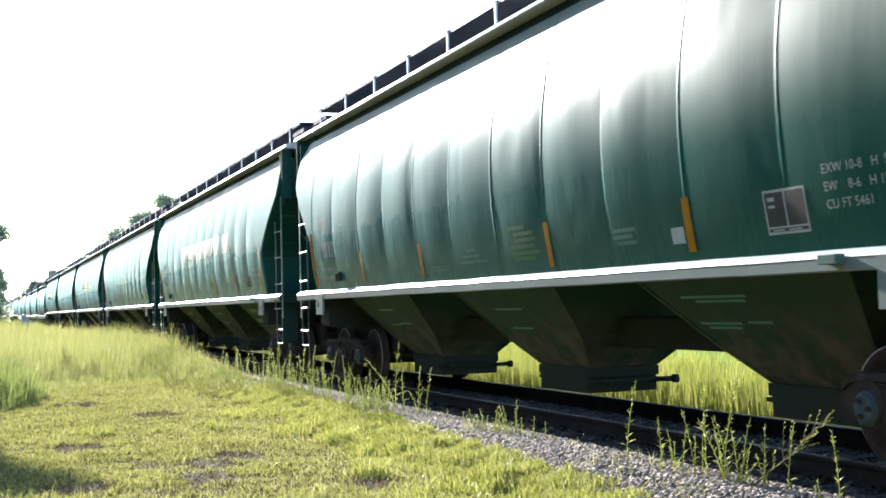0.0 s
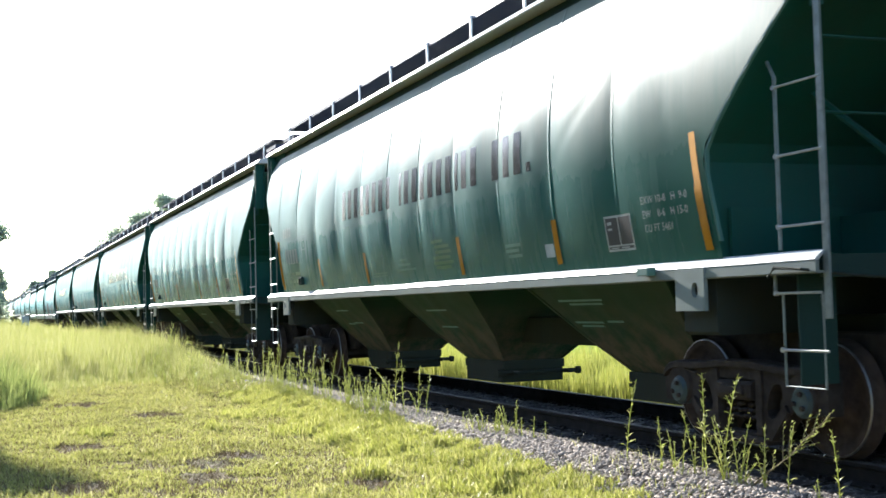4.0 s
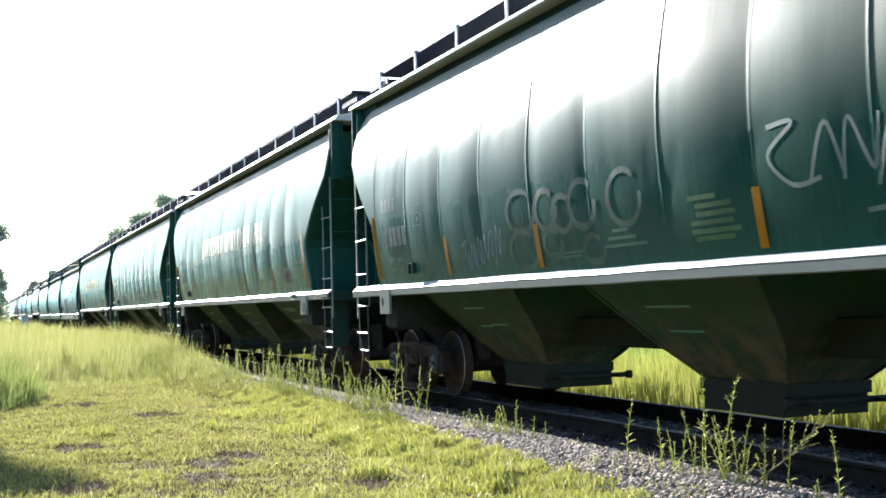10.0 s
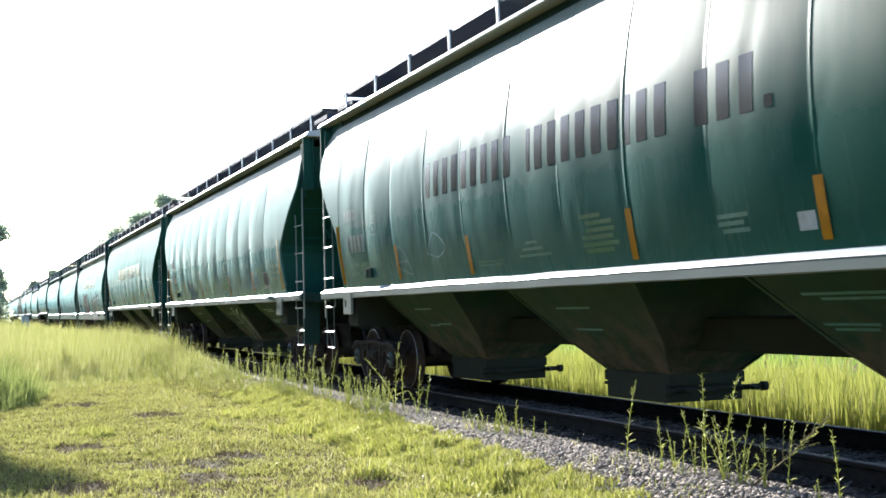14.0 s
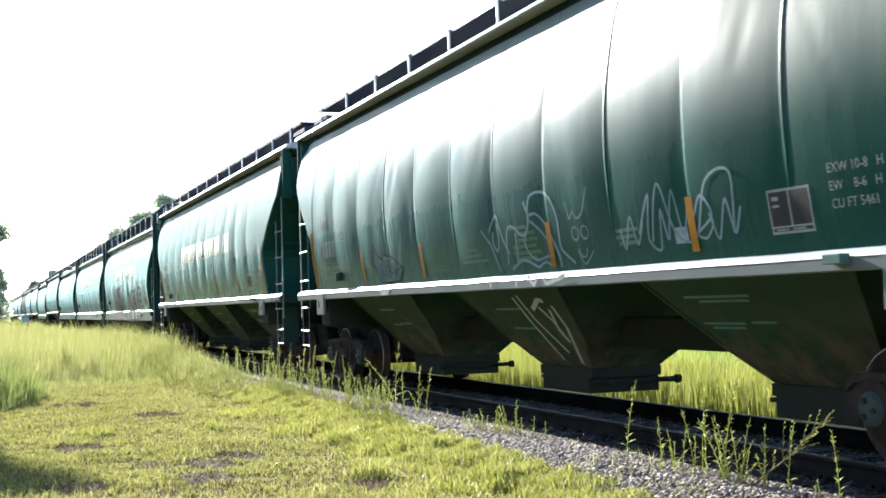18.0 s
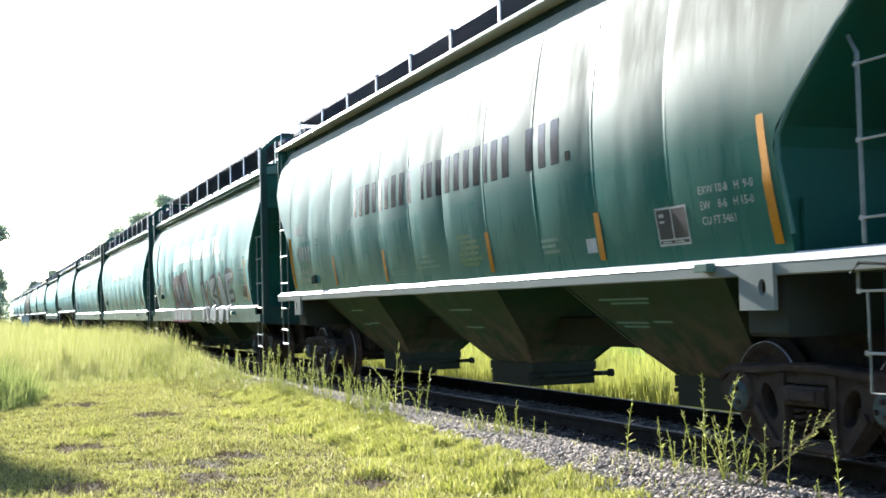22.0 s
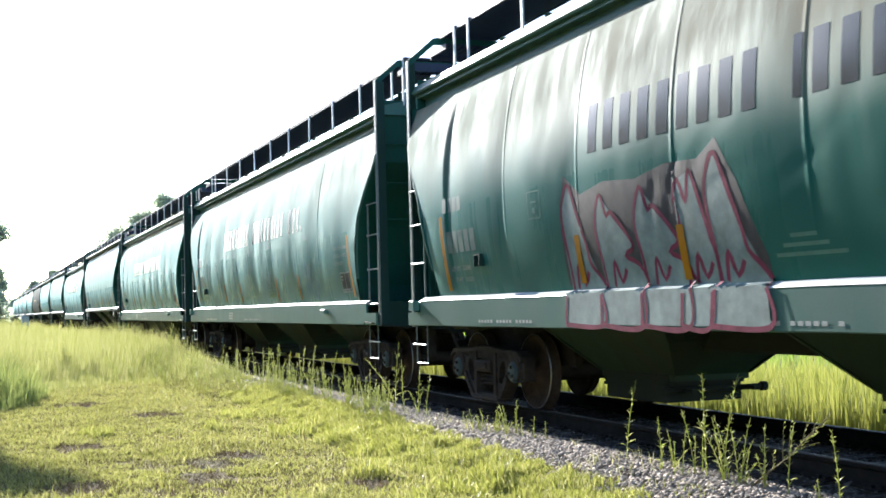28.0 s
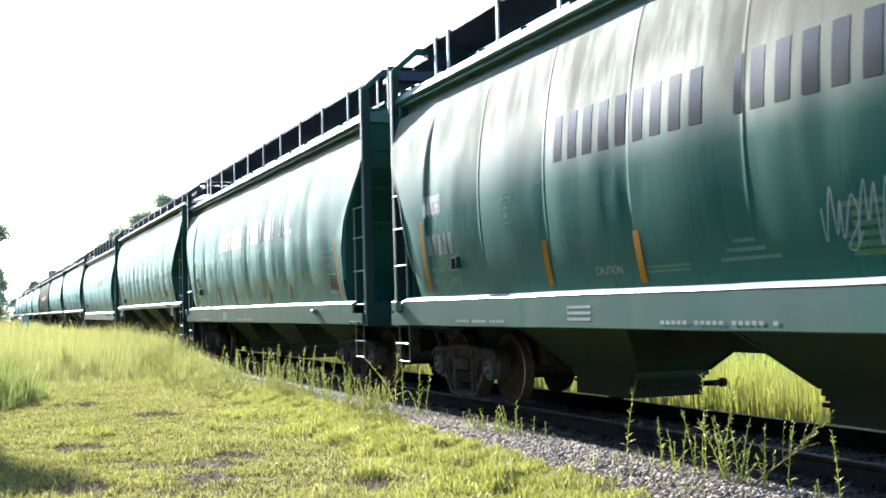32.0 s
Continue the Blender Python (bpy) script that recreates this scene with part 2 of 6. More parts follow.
class Soup:
    """Collects vertices and faces of one mesh."""

    def __init__(self):
        self.v, self.f, self.i = [], [], []

    def add(self, verts, faces, slot=0):
        o = len(self.v)
        self.v += verts
        self.f += [tuple(o + k for k in f) for f in faces]
        self.i += [slot] * len(faces)

    def box(self, x0, x1, y0, y1, z0, z1, slot=0, c=0.0):
        """A box whose four long edges are cut by c."""
        if c <= 0:
            self.add([(x, y, z) for x in (x0, x1) for y in (y0, y1) for z in (z0, z1)],
                     [(0, 1, 3, 2), (4, 6, 7, 5), (0, 4, 5, 1), (2, 3, 7, 6), (0, 2, 6, 4), (1, 5, 7, 3)], slot)
            return
        ring = [(y0 + c, z0), (y1 - c, z0), (y1, z0 + c), (y1, z1 - c), (y1 - c, z1), (y0 + c, z1), (y0, z1 - c), (y0, z0 + c)]
        self.sweep([[(x, y, z) for y, z in ring] for x in (x0, x1)], True, slot)

    def sweep(self, rings, caps=True, slot=0):
        n = len(rings[0])
        faces = [(a * n + k, a * n + (k + 1) % n, (a + 1) * n + (k + 1) % n, (a + 1) * n + k) for a in range(len(rings) - 1) for k in range(n)]
        if caps:
            faces += [tuple(range(n))[::-1], tuple((len(rings) - 1) * n + k for k in range(n))]
        self.add([p for r in rings for p in r], faces, slot)

    def rod(self, points, r, sides=6, slot=0):
        """A round bar along points."""
        rings = []
        pts = [Vector(p) for p in points]
        for k, p in enumerate(pts):
            d = (pts[min(k + 1, len(pts) - 1)] - pts[max(k - 1, 0)]).normalized()
            a = d.orthogonal().normalized() if abs(d.z) > 0.9 or abs(d.x) > 0.9 else d.cross(Vector((0, 0, 1))).normalized()
            b = d.cross(a)
            rr = r[k] if isinstance(r, (list, tuple)) else r
            rings.append([tuple(p + rr * (math.cos(q) * a + math.sin(q) * b)) for q in (2 * math.pi * j / sides for j in range(sides))])
        self.sweep(rings, True, slot)

    def lathe(self, profile, axis_y0=0.0, sides=28, slot=0, centre=(0, 0), caps=True):
        """Turns (y, radius) pairs round the y axis."""
        rings = [[(centre[0] + r * math.cos(2 * math.pi * k / sides), axis_y0 + y, centre[1] + r * math.sin(2 * math.pi * k / sides)) for k in range(sides)] for y, r in profile]
        self.sweep(rings, caps, slot)

    def prism(self, outline, y0, y1, slot=0):
        """An outline in x and z, between two places across the track."""
        self.sweep([[(x, y, z) for x, z in outline] for y in (y0, y1)], True, slot)

    def mesh(self, name, mats, smooth=False, weld=False):
        me = mesh_of(name, self.v, self.f, mats, smooth, self.i)
        b = bmesh.new()
        b.from_mesh(me)
        if weld:
            bmesh.ops.remove_doubles(b, verts=b.verts, dist=1e-4)
        bmesh.ops.recalc_face_normals(b, faces=b.faces)
        b.to_mesh(me)
        b.free()
        return me


def lerp_table(table, v):
    if v <= table[0][0]:
        return table[0][1]
    for (a, x), (b, y) in zip(table, table[1:]):
        if v <= b:
            return x + (y - x) * (v - a) / (b - a)
    return table[-1][1]


def curve_table(table, v):
    """A smooth curve through a table of pairs."""
    k = 0
    while k < len(table) - 2 and v > table[k + 1][0]:
        k += 1
    (x0, y0), (x1, y1) = table[k], table[k + 1]
    xm, ym = table[max(k - 1, 0)]
    xp, yp = table[min(k + 2, len(table) - 1)]
    m0 = (y1 - ym) / (x1 - xm)
    m1 = (yp - y0) / (xp - x0)
    h = x1 - x0
    q = max(0.0, min(1.0, (v - x0) / h))
    return (2 * q**3 - 3 * q**2 + 1) * y0 + (q**3 - 2 * q**2 + q) * h * m0 + (3 * q**2 - 2 * q**3) * y1 + (q**3 - q**2) * h * m1


# ---- covered hopper cars: x along the car, near side at -y, rail head at z 0 ----
class Spec:
    """The measures of one build of car."""


A = Spec()
A.half, A.pitch = 9.638, 19.276
A.side = [(1.56, 1.435), (1.9, 1.50), (2.3, 1.555), (2.75, 1.58), (3.2, 1.562), (3.6, 1.505), (4.0, 1.425), (4.25, 1.345), (4.37, 1.30)]
A.edge = [(1.5, 7.62), (2.0, 7.60), (2.40, 7.56), (2.55, 7.62), (3.55, 8.74), (3.65, 8.80), (3.85, 8.80), (4.05, 8.76), (4.2, 8.66), (4.3, 8.52), (4.37, 8.30)]
A.ribs = [-7.42 + 1.349 * k for k in range(12)]
A.z0, A.z1 = 1.56, 4.37
A.eave, A.eave_y, A.fascia = 4.585, 1.40, 0.075
A.sill = (1.45, 1.615, 1.50, 8.86)
A.truck = 7.22
A.board = (5.08, 1.0, 0.42)
A.posts = [-8.70 + 1.68 * k for k in range(11)]
A.shift = 0.0
A.ladder = (8.35, 8.88, 1.425, 1.12, 3.56, (2.87, 2.345, 1.81, 1.31), 2.95)
A.step = (8.36, 8.82, (0.885, 0.615), 1.30)

B = Spec()
B.half, B.pitch = 9.40, 18.80
B.side = [(1.36, 1.42), (1.75, 1.50), (2.15, 1.555), (2.6, 1.575), (3.05, 1.55), (3.45, 1.49), (3.8, 1.41), (4.02, 1.34)]
B.edge = [(1.3, 7.60), (1.72, 7.66), (2.72, 8.00), (3.42, 8.55), (3.5, 8.58), (4.6, 8.58)]
B.ribs = [-6.92 + 1.78 * k for k in range(9)]
B.z0, B.z1 = 1.36, 4.02
B.eave, B.eave_y, B.fascia = 4.36, 1.385, 0.12
B.sill = (1.02, 1.40, 1.50, 8.66)
B.truck = 6.95
B.board = (5.12, 0.95, 0.12)
B.posts = [-8.62 + 0.6] + [-7.52 + 1.73 * k for k in range(10)] + [8.6]
B.shift = 0.2
B.ladder = (8.13, 8.64, 1.44, 1.0, 4.74, (2.88, 2.40, 1.87, 1.34), 2.95)
B.step = (8.10, 8.52, (0.76, 0.51), 1.02)


def hull_y(sp, u, z, seed):
    """How far the side sheet stands from the middle, with its seams, bulges and dents."""
    y = curve_table(sp.side, z)
    k = 0
    while k < len(sp.ribs) - 1 and u > sp.ribs[k + 1]:
        k += 1
    q = (u - sp.ribs[k]) / (sp.ribs[1] - sp.ribs[0])
    q = min(max(q, 0.0), 1.0) if sp.ribs[0] < u < sp.ribs[-1] else 0.5
    up = max(0.0, math.sin(math.pi * (z - sp.z0) / (sp.z1 - sp.z0)))
    seam = min(q, 1 - q)
    if abs(u) > sp.ribs[-1]:
        seam = min(0.5, (abs(u) - sp.ribs[-1]) / (sp.ribs[1] - sp.ribs[0]))
    fade = min(1.0, max(0.0, (sp.ribs[-1] - 0.05 - abs(u)) / 0.5))
    # every panel swells between its seams, some more than others
    full = 1.0 + 0.9 * noise.noise(Vector((k * 3.7 + 0.5, seed * 2.9, z * 0.25)))
    y += up * fade * (0.014 * full * (4 * q * (1 - q) - 0.6) )
    ridge = min(1.0, max(0.0, (z - sp.z0 - 0.30) / 0.5))
    y += (0.0012 if abs(u) > sp.ribs[-1] - 0.1 else 0.0032) * max(0.0, 1 - seam / 0.006) * ridge
    n = noise.noise(Vector((u * 1.15 + seed * 7.3, z * 0.33, seed * 3.1)))
    n2 = noise.noise(Vector((u * 2.6 + seed * 5.1, z * 0.8, seed * 1.7 + 9)))
    n3 = noise.noise(Vector((u * 0.5, z * 0.5, seed * 2.3 + 31)))
    n4 = noise.noise(Vector((u * 1.9 + 2.2 * n3 + seed * 4.7, z * 0.45, seed * 1.3 + 57)))
    crease = max(0.0, 1 - abs(n4) / 0.10) * max(0.0, noise.noise(Vector((u * 0.8, z * 1.1, seed + 71))) + 0.25)
    y += fade * up * (0.012 * n * (0.65 + n3) - 0.010 * max(0.0, n2 - 0.2) - 0.007 * crease)
    if sp is B:
        # the end panels are folded along a slanting line
        fold = 7.42 + 1.04 * max(0.0, z - 2.33)
        y += (0.04 if u > 0 else -0.06) * max(0.0, abs(u) - fold)
    return y


ROWS = 40


def columns(sp):
    inner = []
    for a, b in zip(sp.ribs, sp.ribs[1:]):
        inner += [a + (b - a) * w for w in (0, 0.006, 0.03, 0.07, 0.12, 0.17, 0.22, 0.28, 0.34, 0.40, 0.46, 0.52, 0.58, 0.64, 0.70, 0.76, 0.82, 0.88, 0.93, 0.97, 0.994)]
    inner.append(sp.ribs[-1])
    return inner


def hull_mesh(sp, seed, mats):
    s = Soup()
    rows = ROWS
    zs = [sp.z0 + (sp.z1 - sp.z0) * k / rows for k in range(rows + 1)]
    inner = columns(sp)
    ends = (0.0, 0.2, 0.45, 0.7, 0.88, 1.0)
    for sgn in (-1, 1):
        cols = []
        for z in zs:
            e = lerp_table(sp.edge, z)
            us = [-e + (e + sp.ribs[0]) * w for w in ends[:-1]] + inner + [sp.ribs[-1] + (e - sp.ribs[-1]) * w for w in ends[1:]]
            cols.append([(u, sgn * hull_y(sp, u, z, seed + (40 if sgn > 0 else 0)), z) for u in us])
        n = len(cols[0])
        s.add([p for c in cols for p in c], [(r * n + k, r * n + k + 1, (r + 1) * n + k + 1, (r + 1) * n + k) for r in range(rows) for k in range(n - 1)])
    return s.mesh("body", mats, True)


def end_mesh(sp, sgn):
    """The end sheet: upright at the top, a slope sheet, and the upright shear plate below."""
    s = Soup()
    zs = [sp.z0 - 0.06, 2.0, 2.4, 2.55, 3.0, 3.5, 3.6, 3.9, sp.z1] + ([4.46] if sp is B else [])
    for k, (a, b) in enumerate(zip(zs, zs[1:])):
        pts = []
        for z in (a, b):
            e = sgn * (lerp_table(sp.edge, min(z, 3.85)) - 0.015)
            w = curve_table(sp.side, z) - 0.012
            pts += [(e, -w, z), (e, w, z)]
        s.add(pts, [(0, 1, 3, 2)])
    return s.mesh("end_sheet", END_SHEET)


def roof_mesh(sp, mat):
    s = Soup()
    e = sp.eave
    f = sp.fascia
    ring = [(-sp.eave_y, e - f), (-sp.eave_y - 0.012, e - f * 0.8), (-sp.eave_y + 0.03, e), (-0.9, e + 0.10), (-0.45, e + 0.17), (0.45, e + 0.17), (0.9, e + 0.10), (sp.eave_y - 0.03, e), (sp.eave_y + 0.012, e - f * 0.8), (sp.eave_y, e - f), (1.2, e - f - 0.01), (-1.2, e - f - 0.01)]
    L = 9.22 if sp is A else 8.61
    s.sweep([[(x, y, z) for y, z in ring] for x in (-L, L)])
    return s.mesh("roof", mat)


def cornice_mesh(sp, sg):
    """The strip under the eave, with a lip on the deep-silled cars."""
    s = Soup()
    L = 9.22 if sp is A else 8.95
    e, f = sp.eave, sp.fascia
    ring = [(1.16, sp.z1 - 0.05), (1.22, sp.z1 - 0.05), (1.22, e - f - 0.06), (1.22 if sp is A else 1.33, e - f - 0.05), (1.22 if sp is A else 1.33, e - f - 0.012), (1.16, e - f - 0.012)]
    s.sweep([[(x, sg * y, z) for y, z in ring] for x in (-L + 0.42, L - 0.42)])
    # on pale-silled cars the eave's shade is put into dark paint
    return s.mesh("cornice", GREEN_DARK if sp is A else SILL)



def hatch_mesh(sp):
    """The long hatch trough on the roof, with its cross battens."""
    s = Soup()
    e = sp.eave
    top = e + (0.27 if sp is A else 0.6)
    s.box(-8.2, 8.2, -0.28, 0.28, e + 0.16, top, c=0.03)
    for k in range(12):
        x = -7.9 + 15.8 * k / 11
        s.box(x - 0.03, x + 0.03, -0.32, 0.32, e + 0.18, top + 0.02)
    return s.mesh("hatch_cover", SILL)


SLOPE = (0.05, 0.072)


def sill_mesh(sp, sgn, mats):
    z0, z1, y, L = sp.sill
    s = Soup()
    # outer web with a lip turned in along its foot
    top = z1 - SLOPE[sp is A]
    ring = [(y, z0), (y + 0.012, z0 + 0.01), (y + 0.012, top), (y - 0.02, top), (y - 0.02, z0 + 0.02), (y - 0.07, z0 + 0.015), (y - 0.07, z0)]
    full = L if sp is A else L - 0.50
    rings = []
    for k in range(61):
        x = -full + 2 * full * k / 60
        w = 0.004 * noise.noise(Vector((x * 0.9, sgn * 3, sp.half)))
        rings.append([(x, sgn * (a + w), b + 1.5 * w) for a, b in ring])
    s.sweep(rings)
    if sp is B:
        # the sill is cut away below the corner ladders
        for sx in (-1, 1):
            s.sweep([[(sx * u, sgn * a, b if b < 1.2 else b - 0.15) for a, b in ring] for u in (full, L)])
    return s.mesh("side_sill", mats)


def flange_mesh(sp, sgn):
    """The top flange of the side sill, sloping up to the side sheet."""
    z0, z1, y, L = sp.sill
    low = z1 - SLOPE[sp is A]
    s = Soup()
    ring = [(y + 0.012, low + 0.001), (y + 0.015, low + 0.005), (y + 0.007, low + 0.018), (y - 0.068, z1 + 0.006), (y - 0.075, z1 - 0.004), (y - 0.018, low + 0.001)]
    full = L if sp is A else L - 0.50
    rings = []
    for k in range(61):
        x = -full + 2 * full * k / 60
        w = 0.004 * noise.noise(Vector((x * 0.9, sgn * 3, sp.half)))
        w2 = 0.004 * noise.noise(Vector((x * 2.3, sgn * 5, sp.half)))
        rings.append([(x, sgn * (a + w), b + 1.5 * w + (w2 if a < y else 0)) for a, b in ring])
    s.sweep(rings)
    # the ledge's sunlit brightness is put into its pale paint
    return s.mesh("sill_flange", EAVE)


def ladder_parts(sp, car, sgn_x, sgn_y, meshes):
    ui, uo, y, zb, zt, rungs, zi = sp.ladder
    key = (sp is A, sgn_x, sgn_y)
    if key not in meshes:
        s = Soup()
        yy = sgn_y * y
        wide = 0.032 if sp is A else 0.045
        s.box(sgn_x * uo - wide, sgn_x * uo + wide, yy - 0.010, yy + 0.010, zb, zt, c=0.003)
        s.rod([(sgn_x * ui, yy, sp.sill[1] + 0.02), (sgn_x * ui, yy, zi), (sgn_x * (ui - 0.10), yy * 0.99, zi + 0.14)], 0.016)
        if sp is A:
            us, ue, zs, ztop = sp.step
            s.rod([(sgn_x * us, yy, ztop), (sgn_x * us, yy, zs[1]), (sgn_x * ue, yy, zs[1]), (sgn_x * ue, yy, ztop)], 0.011)
            s.rod([(sgn_x * (ui - 0.03), yy, 1.58), (sgn_x * (ui - 0.08), yy, 1.45), (sgn_x * (ui - 0.08), yy, 1.31)], 0.014)
        else:
            us, ue, zs, ztop = sp.step
            s.rod([(sgn_x * us, yy, ztop), (sgn_x * us, yy, zs[1]), (sgn_x * ue, yy, zs[1]), (sgn_x * ue, yy, ztop)], 0.011)
        r = Soup()
        r.rod([(-0.5 * (uo - ui), 0, 0), (0.5 * (uo - ui), 0, 0)], 0.0105)
        r.lathe([(-0.012, 0.02), (0.012, 0.02)], 0, 8, centre=(-0.5 * (uo - ui), 0))
        meshes[key] = s.mesh("ladder", STEEL), r.mesh("rung", RUNG)
    lad = hang("ladder", meshes[key][0], car, "worn grey steel corner ladder")
    for z in rungs + sp.step[2][:1]:
        rg = hang("rung", meshes[key][1], lad)
        shift = -0.06 if (sp is A and z == rungs[-1]) else 0
        rg.location = (sgn_x * (0.5 * (ui + uo) + shift), sgn_y * (y + 0.012), z)
    return lad


def grating_mesh(x0, x1, y0, y1, z, name="running_board"):
    s = Soup()
    for y in np.linspace(y0, y1, int((y1 - y0) / 0.027) + 1):
        s.box(x0, x1, y - 0.004, y + 0.004, z - 0.030, z)
    n = int((x1 - x0) / 0.058)
    for k in range(n + 1):
        x = x0 + (x1 - x0) * k / n
        s.box(x - 0.006, x + 0.006, y0, y1, z - 0.020, z - 0.002)
    s.box(x0, x1, y0 - 0.006, y0 + 0.004, z - 0.05, z + 0.005)
    s.box(x0, x1, y1 - 0.004, y1 + 0.006, z - 0.05, z + 0.005)
    return s.mesh(name, GRATE)


HOPPER_LEVELS = {True: [(2.05, 2.30, 2.30, 1.36), (1.50, 1.52, 1.52, 1.27), (0.86, 0.94, 1.15, 0.73), (0.50, 0.50, 0.74, 0.42), (0.44, 0.50, 0.74, 0.42)],
                 False: [(1.9, 2.2, 2.2, 1.30), (1.40, 1.75, 1.75, 1.22), (0.86, 1.08, 1.30, 0.76), (0.50, 0.64, 0.90, 0.45), (0.44, 0.64, 0.90, 0.45)]}


def hopper_mesh(sp):
    """One discharge hopper: an upturned pyramid on the gate frame."""
    levels = HOPPER_LEVELS[sp is A]
    s = Soup()
    s.sweep([[(-a, -b, z), (c, -b, z), (c, b, z), (-a, b, z)] for z, a, c, b in levels])
    return s.mesh("hopper", GREEN_FLAT if sp is A else HOPPER_BROWN)


def corner_flange_mesh(sp, front, sy):
    """The bolted flange down one corner of a hopper."""
    s = Soup()
    rings = []
    for z, a, c, b in HOPPER_LEVELS[sp is A][1:4]:
        x = c if front else -a
        y0, y1 = sy * (b - 0.02), sy * (b + 0.012)
        rings.append([(x - 0.032, y0, z), (x + 0.032, y0, z), (x + 0.032, y1, z), (x - 0.032, y1, z)])
    s.sweep(rings)
    return s.mesh("corner_flange", GREEN_FLAT if sp is A else HOPPER_BROWN)


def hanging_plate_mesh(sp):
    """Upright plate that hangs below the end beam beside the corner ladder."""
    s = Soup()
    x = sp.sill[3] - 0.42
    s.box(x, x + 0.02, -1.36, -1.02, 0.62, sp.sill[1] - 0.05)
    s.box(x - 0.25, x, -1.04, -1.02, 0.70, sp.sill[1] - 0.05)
    # dark paint adds to the shade of the recessed end
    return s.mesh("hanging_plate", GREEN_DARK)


def gate_mesh():
    s = Soup()
    s.box(-0.58, 0.80, -0.46, 0.46, 0.40, 0.512)
    s.box(-0.52, 0.74, -0.46, 0.46, 0.215, 0.405)
    return s.mesh("discharge_gate", UNDER)


def gate_rail_mesh():
    s = Soup()
    s.box(-0.70, 1.15, -0.03, 0.03, 0.335, 0.375, c=0.006)
    return s.mesh("gate_rail", UNDER)


def gate_shaft_mesh():
    """The operating shaft with its square-ended capstans."""
    s = Soup()
    s.rod([(0.95, -0.62, 0.355), (0.95, 0.62, 0.355)], 0.03, 8)
    for y in (-0.62, 0.56):
        s.lathe([(0, 0.052), (0.06, 0.052)], y, 10, centre=(0.95, 0.355))
    return s.mesh("operating_shaft", UNDER)


def oval(cx, cz, rx, rz, lean=0.0, n=12):
    return [(cx + rx * math.cos(q) + lean * math.sin(q), cz + rz * math.sin(q)) for q in (2 * math.pi * k / n for k in range(n))]


def plate_with_holes(s, outline, holes, y0, y1, slot=0):
    """A plate in x and z with openings cut through it."""
    loops = [outline] + holes
    pts, edges = [], []
    for loop in loops:
        o = len(pts)
        pts += [Vector(p) for p in loop]
        edges += [(o + k, o + (k + 1) % len(loop)) for k in range(len(loop))]
    verts, _, tris, _, _, _ = geometry.delaunay_2d_cdt(pts, edges, [], 0, 1e-6)

    def inside(loop, x, y):
        c = False
        for (xa, ya), (xb, yb) in zip(loop, loop[1:] + loop[:1]):
            if (ya > y) != (yb > y) and x < (xb - xa) * (y - ya) / (yb - ya) + xa:
                c = not c
        return c
    keep = []
    for t in tris:
        c = (verts[t[0]] + verts[t[1]] + verts[t[2]]) / 3
        if inside(outline, c.x, c.y) and not any(inside(h, c.x, c.y) for h in holes):
            keep.append(tuple(t))
    n = len(verts)
    faces = list(keep) + [tuple(n + k for k in t[::-1]) for t in keep]
    for loop_edges in edges:
        a, b = loop_edges
        faces.append((a, b, n + b, n + a))
    s.add([(v.x, y0, v.y) for v in verts] + [(v.x, y1, v.y) for v in verts], faces, slot)


def side_frame_mesh():
    """A cast truck side frame with spring opening, two oval windows and pedestal ends."""
    s = Soup()
    half = [(1.16, 0.36), (1.17, 0.52), (1.14, 0.63), (1.05, 0.70), (0.90, 0.725), (0.70, 0.715), (0.45, 0.735), (0.2, 0.755)]
    low = [(0.0, 0.075), (0.36, 0.08), (0.48, 0.12), (0.58, 0.22), (0.70, 0.34), (0.80, 0.42), (0.84, 0.50), (0.94, 0.545), (1.03, 0.52), (1.05, 0.36)]
    outline = low + half + [(-x, z) for x, z in reversed(half)] + [(-x, z) for x, z in reversed(low[1:])]
    spring = [(-0.30, 0.16), (0.30, 0.16), (0.27, 0.40), (0.27, 0.60), (-0.27, 0.60), (-0.27, 0.40)]
    holes = [spring, oval(0.50, 0.44, 0.095, 0.15, 0.05), oval(-0.50, 0.44, 0.095, 0.15, -0.05)]
    plate_with_holes(s, outline, holes, -0.075, 0.07)
    # raised flanges along the top, round the spring opening and under the springs
    rim = [(x, z) for x, z in half] + [(-x, z) for x, z in reversed(half)]
    s.sweep([[(x, y, z + dz) for y, dz in ((-0.115, -0.055), (-0.115, -0.008), (-0.10, 0.006), (0.09, 0.006), (0.09, -0.055))] for x, z in rim[2:-2]])
    s.box(-0.42, 0.42, -0.115, 0.10, 0.075, 0.135, c=0.015)
    for sg in (-1, 1):
        s.box(sg * 0.315 - 0.04, sg * 0.315 + 0.04, -0.10, 0.09, 0.14, 0.69, c=0.012)
        s.prism([(sg * 0.36, 0.10), (sg * 0.48, 0.12), (sg * 0.70, 0.36), (sg * 0.66, 0.42)], -0.105, -0.07)
        s.lathe([(-0.10, 0.17), (-0.07, 0.19)], 0, 18, centre=(sg * 0.889, 0.52))
        s.rod([(sg * 0.62, -0.085, 0.62), (sg * 0.80, -0.085, 0.655)], 0.012, 6)
    # bolster end and its lugs
    s.box(-0.25, 0.25, -0.13, 0.10, 0.43, 0.585, c=0.025)
    s.box(-0.16, 0.16, -0.155, -0.125, 0.47, 0.55, c=0.01)
    return s.mesh("side_frame", RUST)


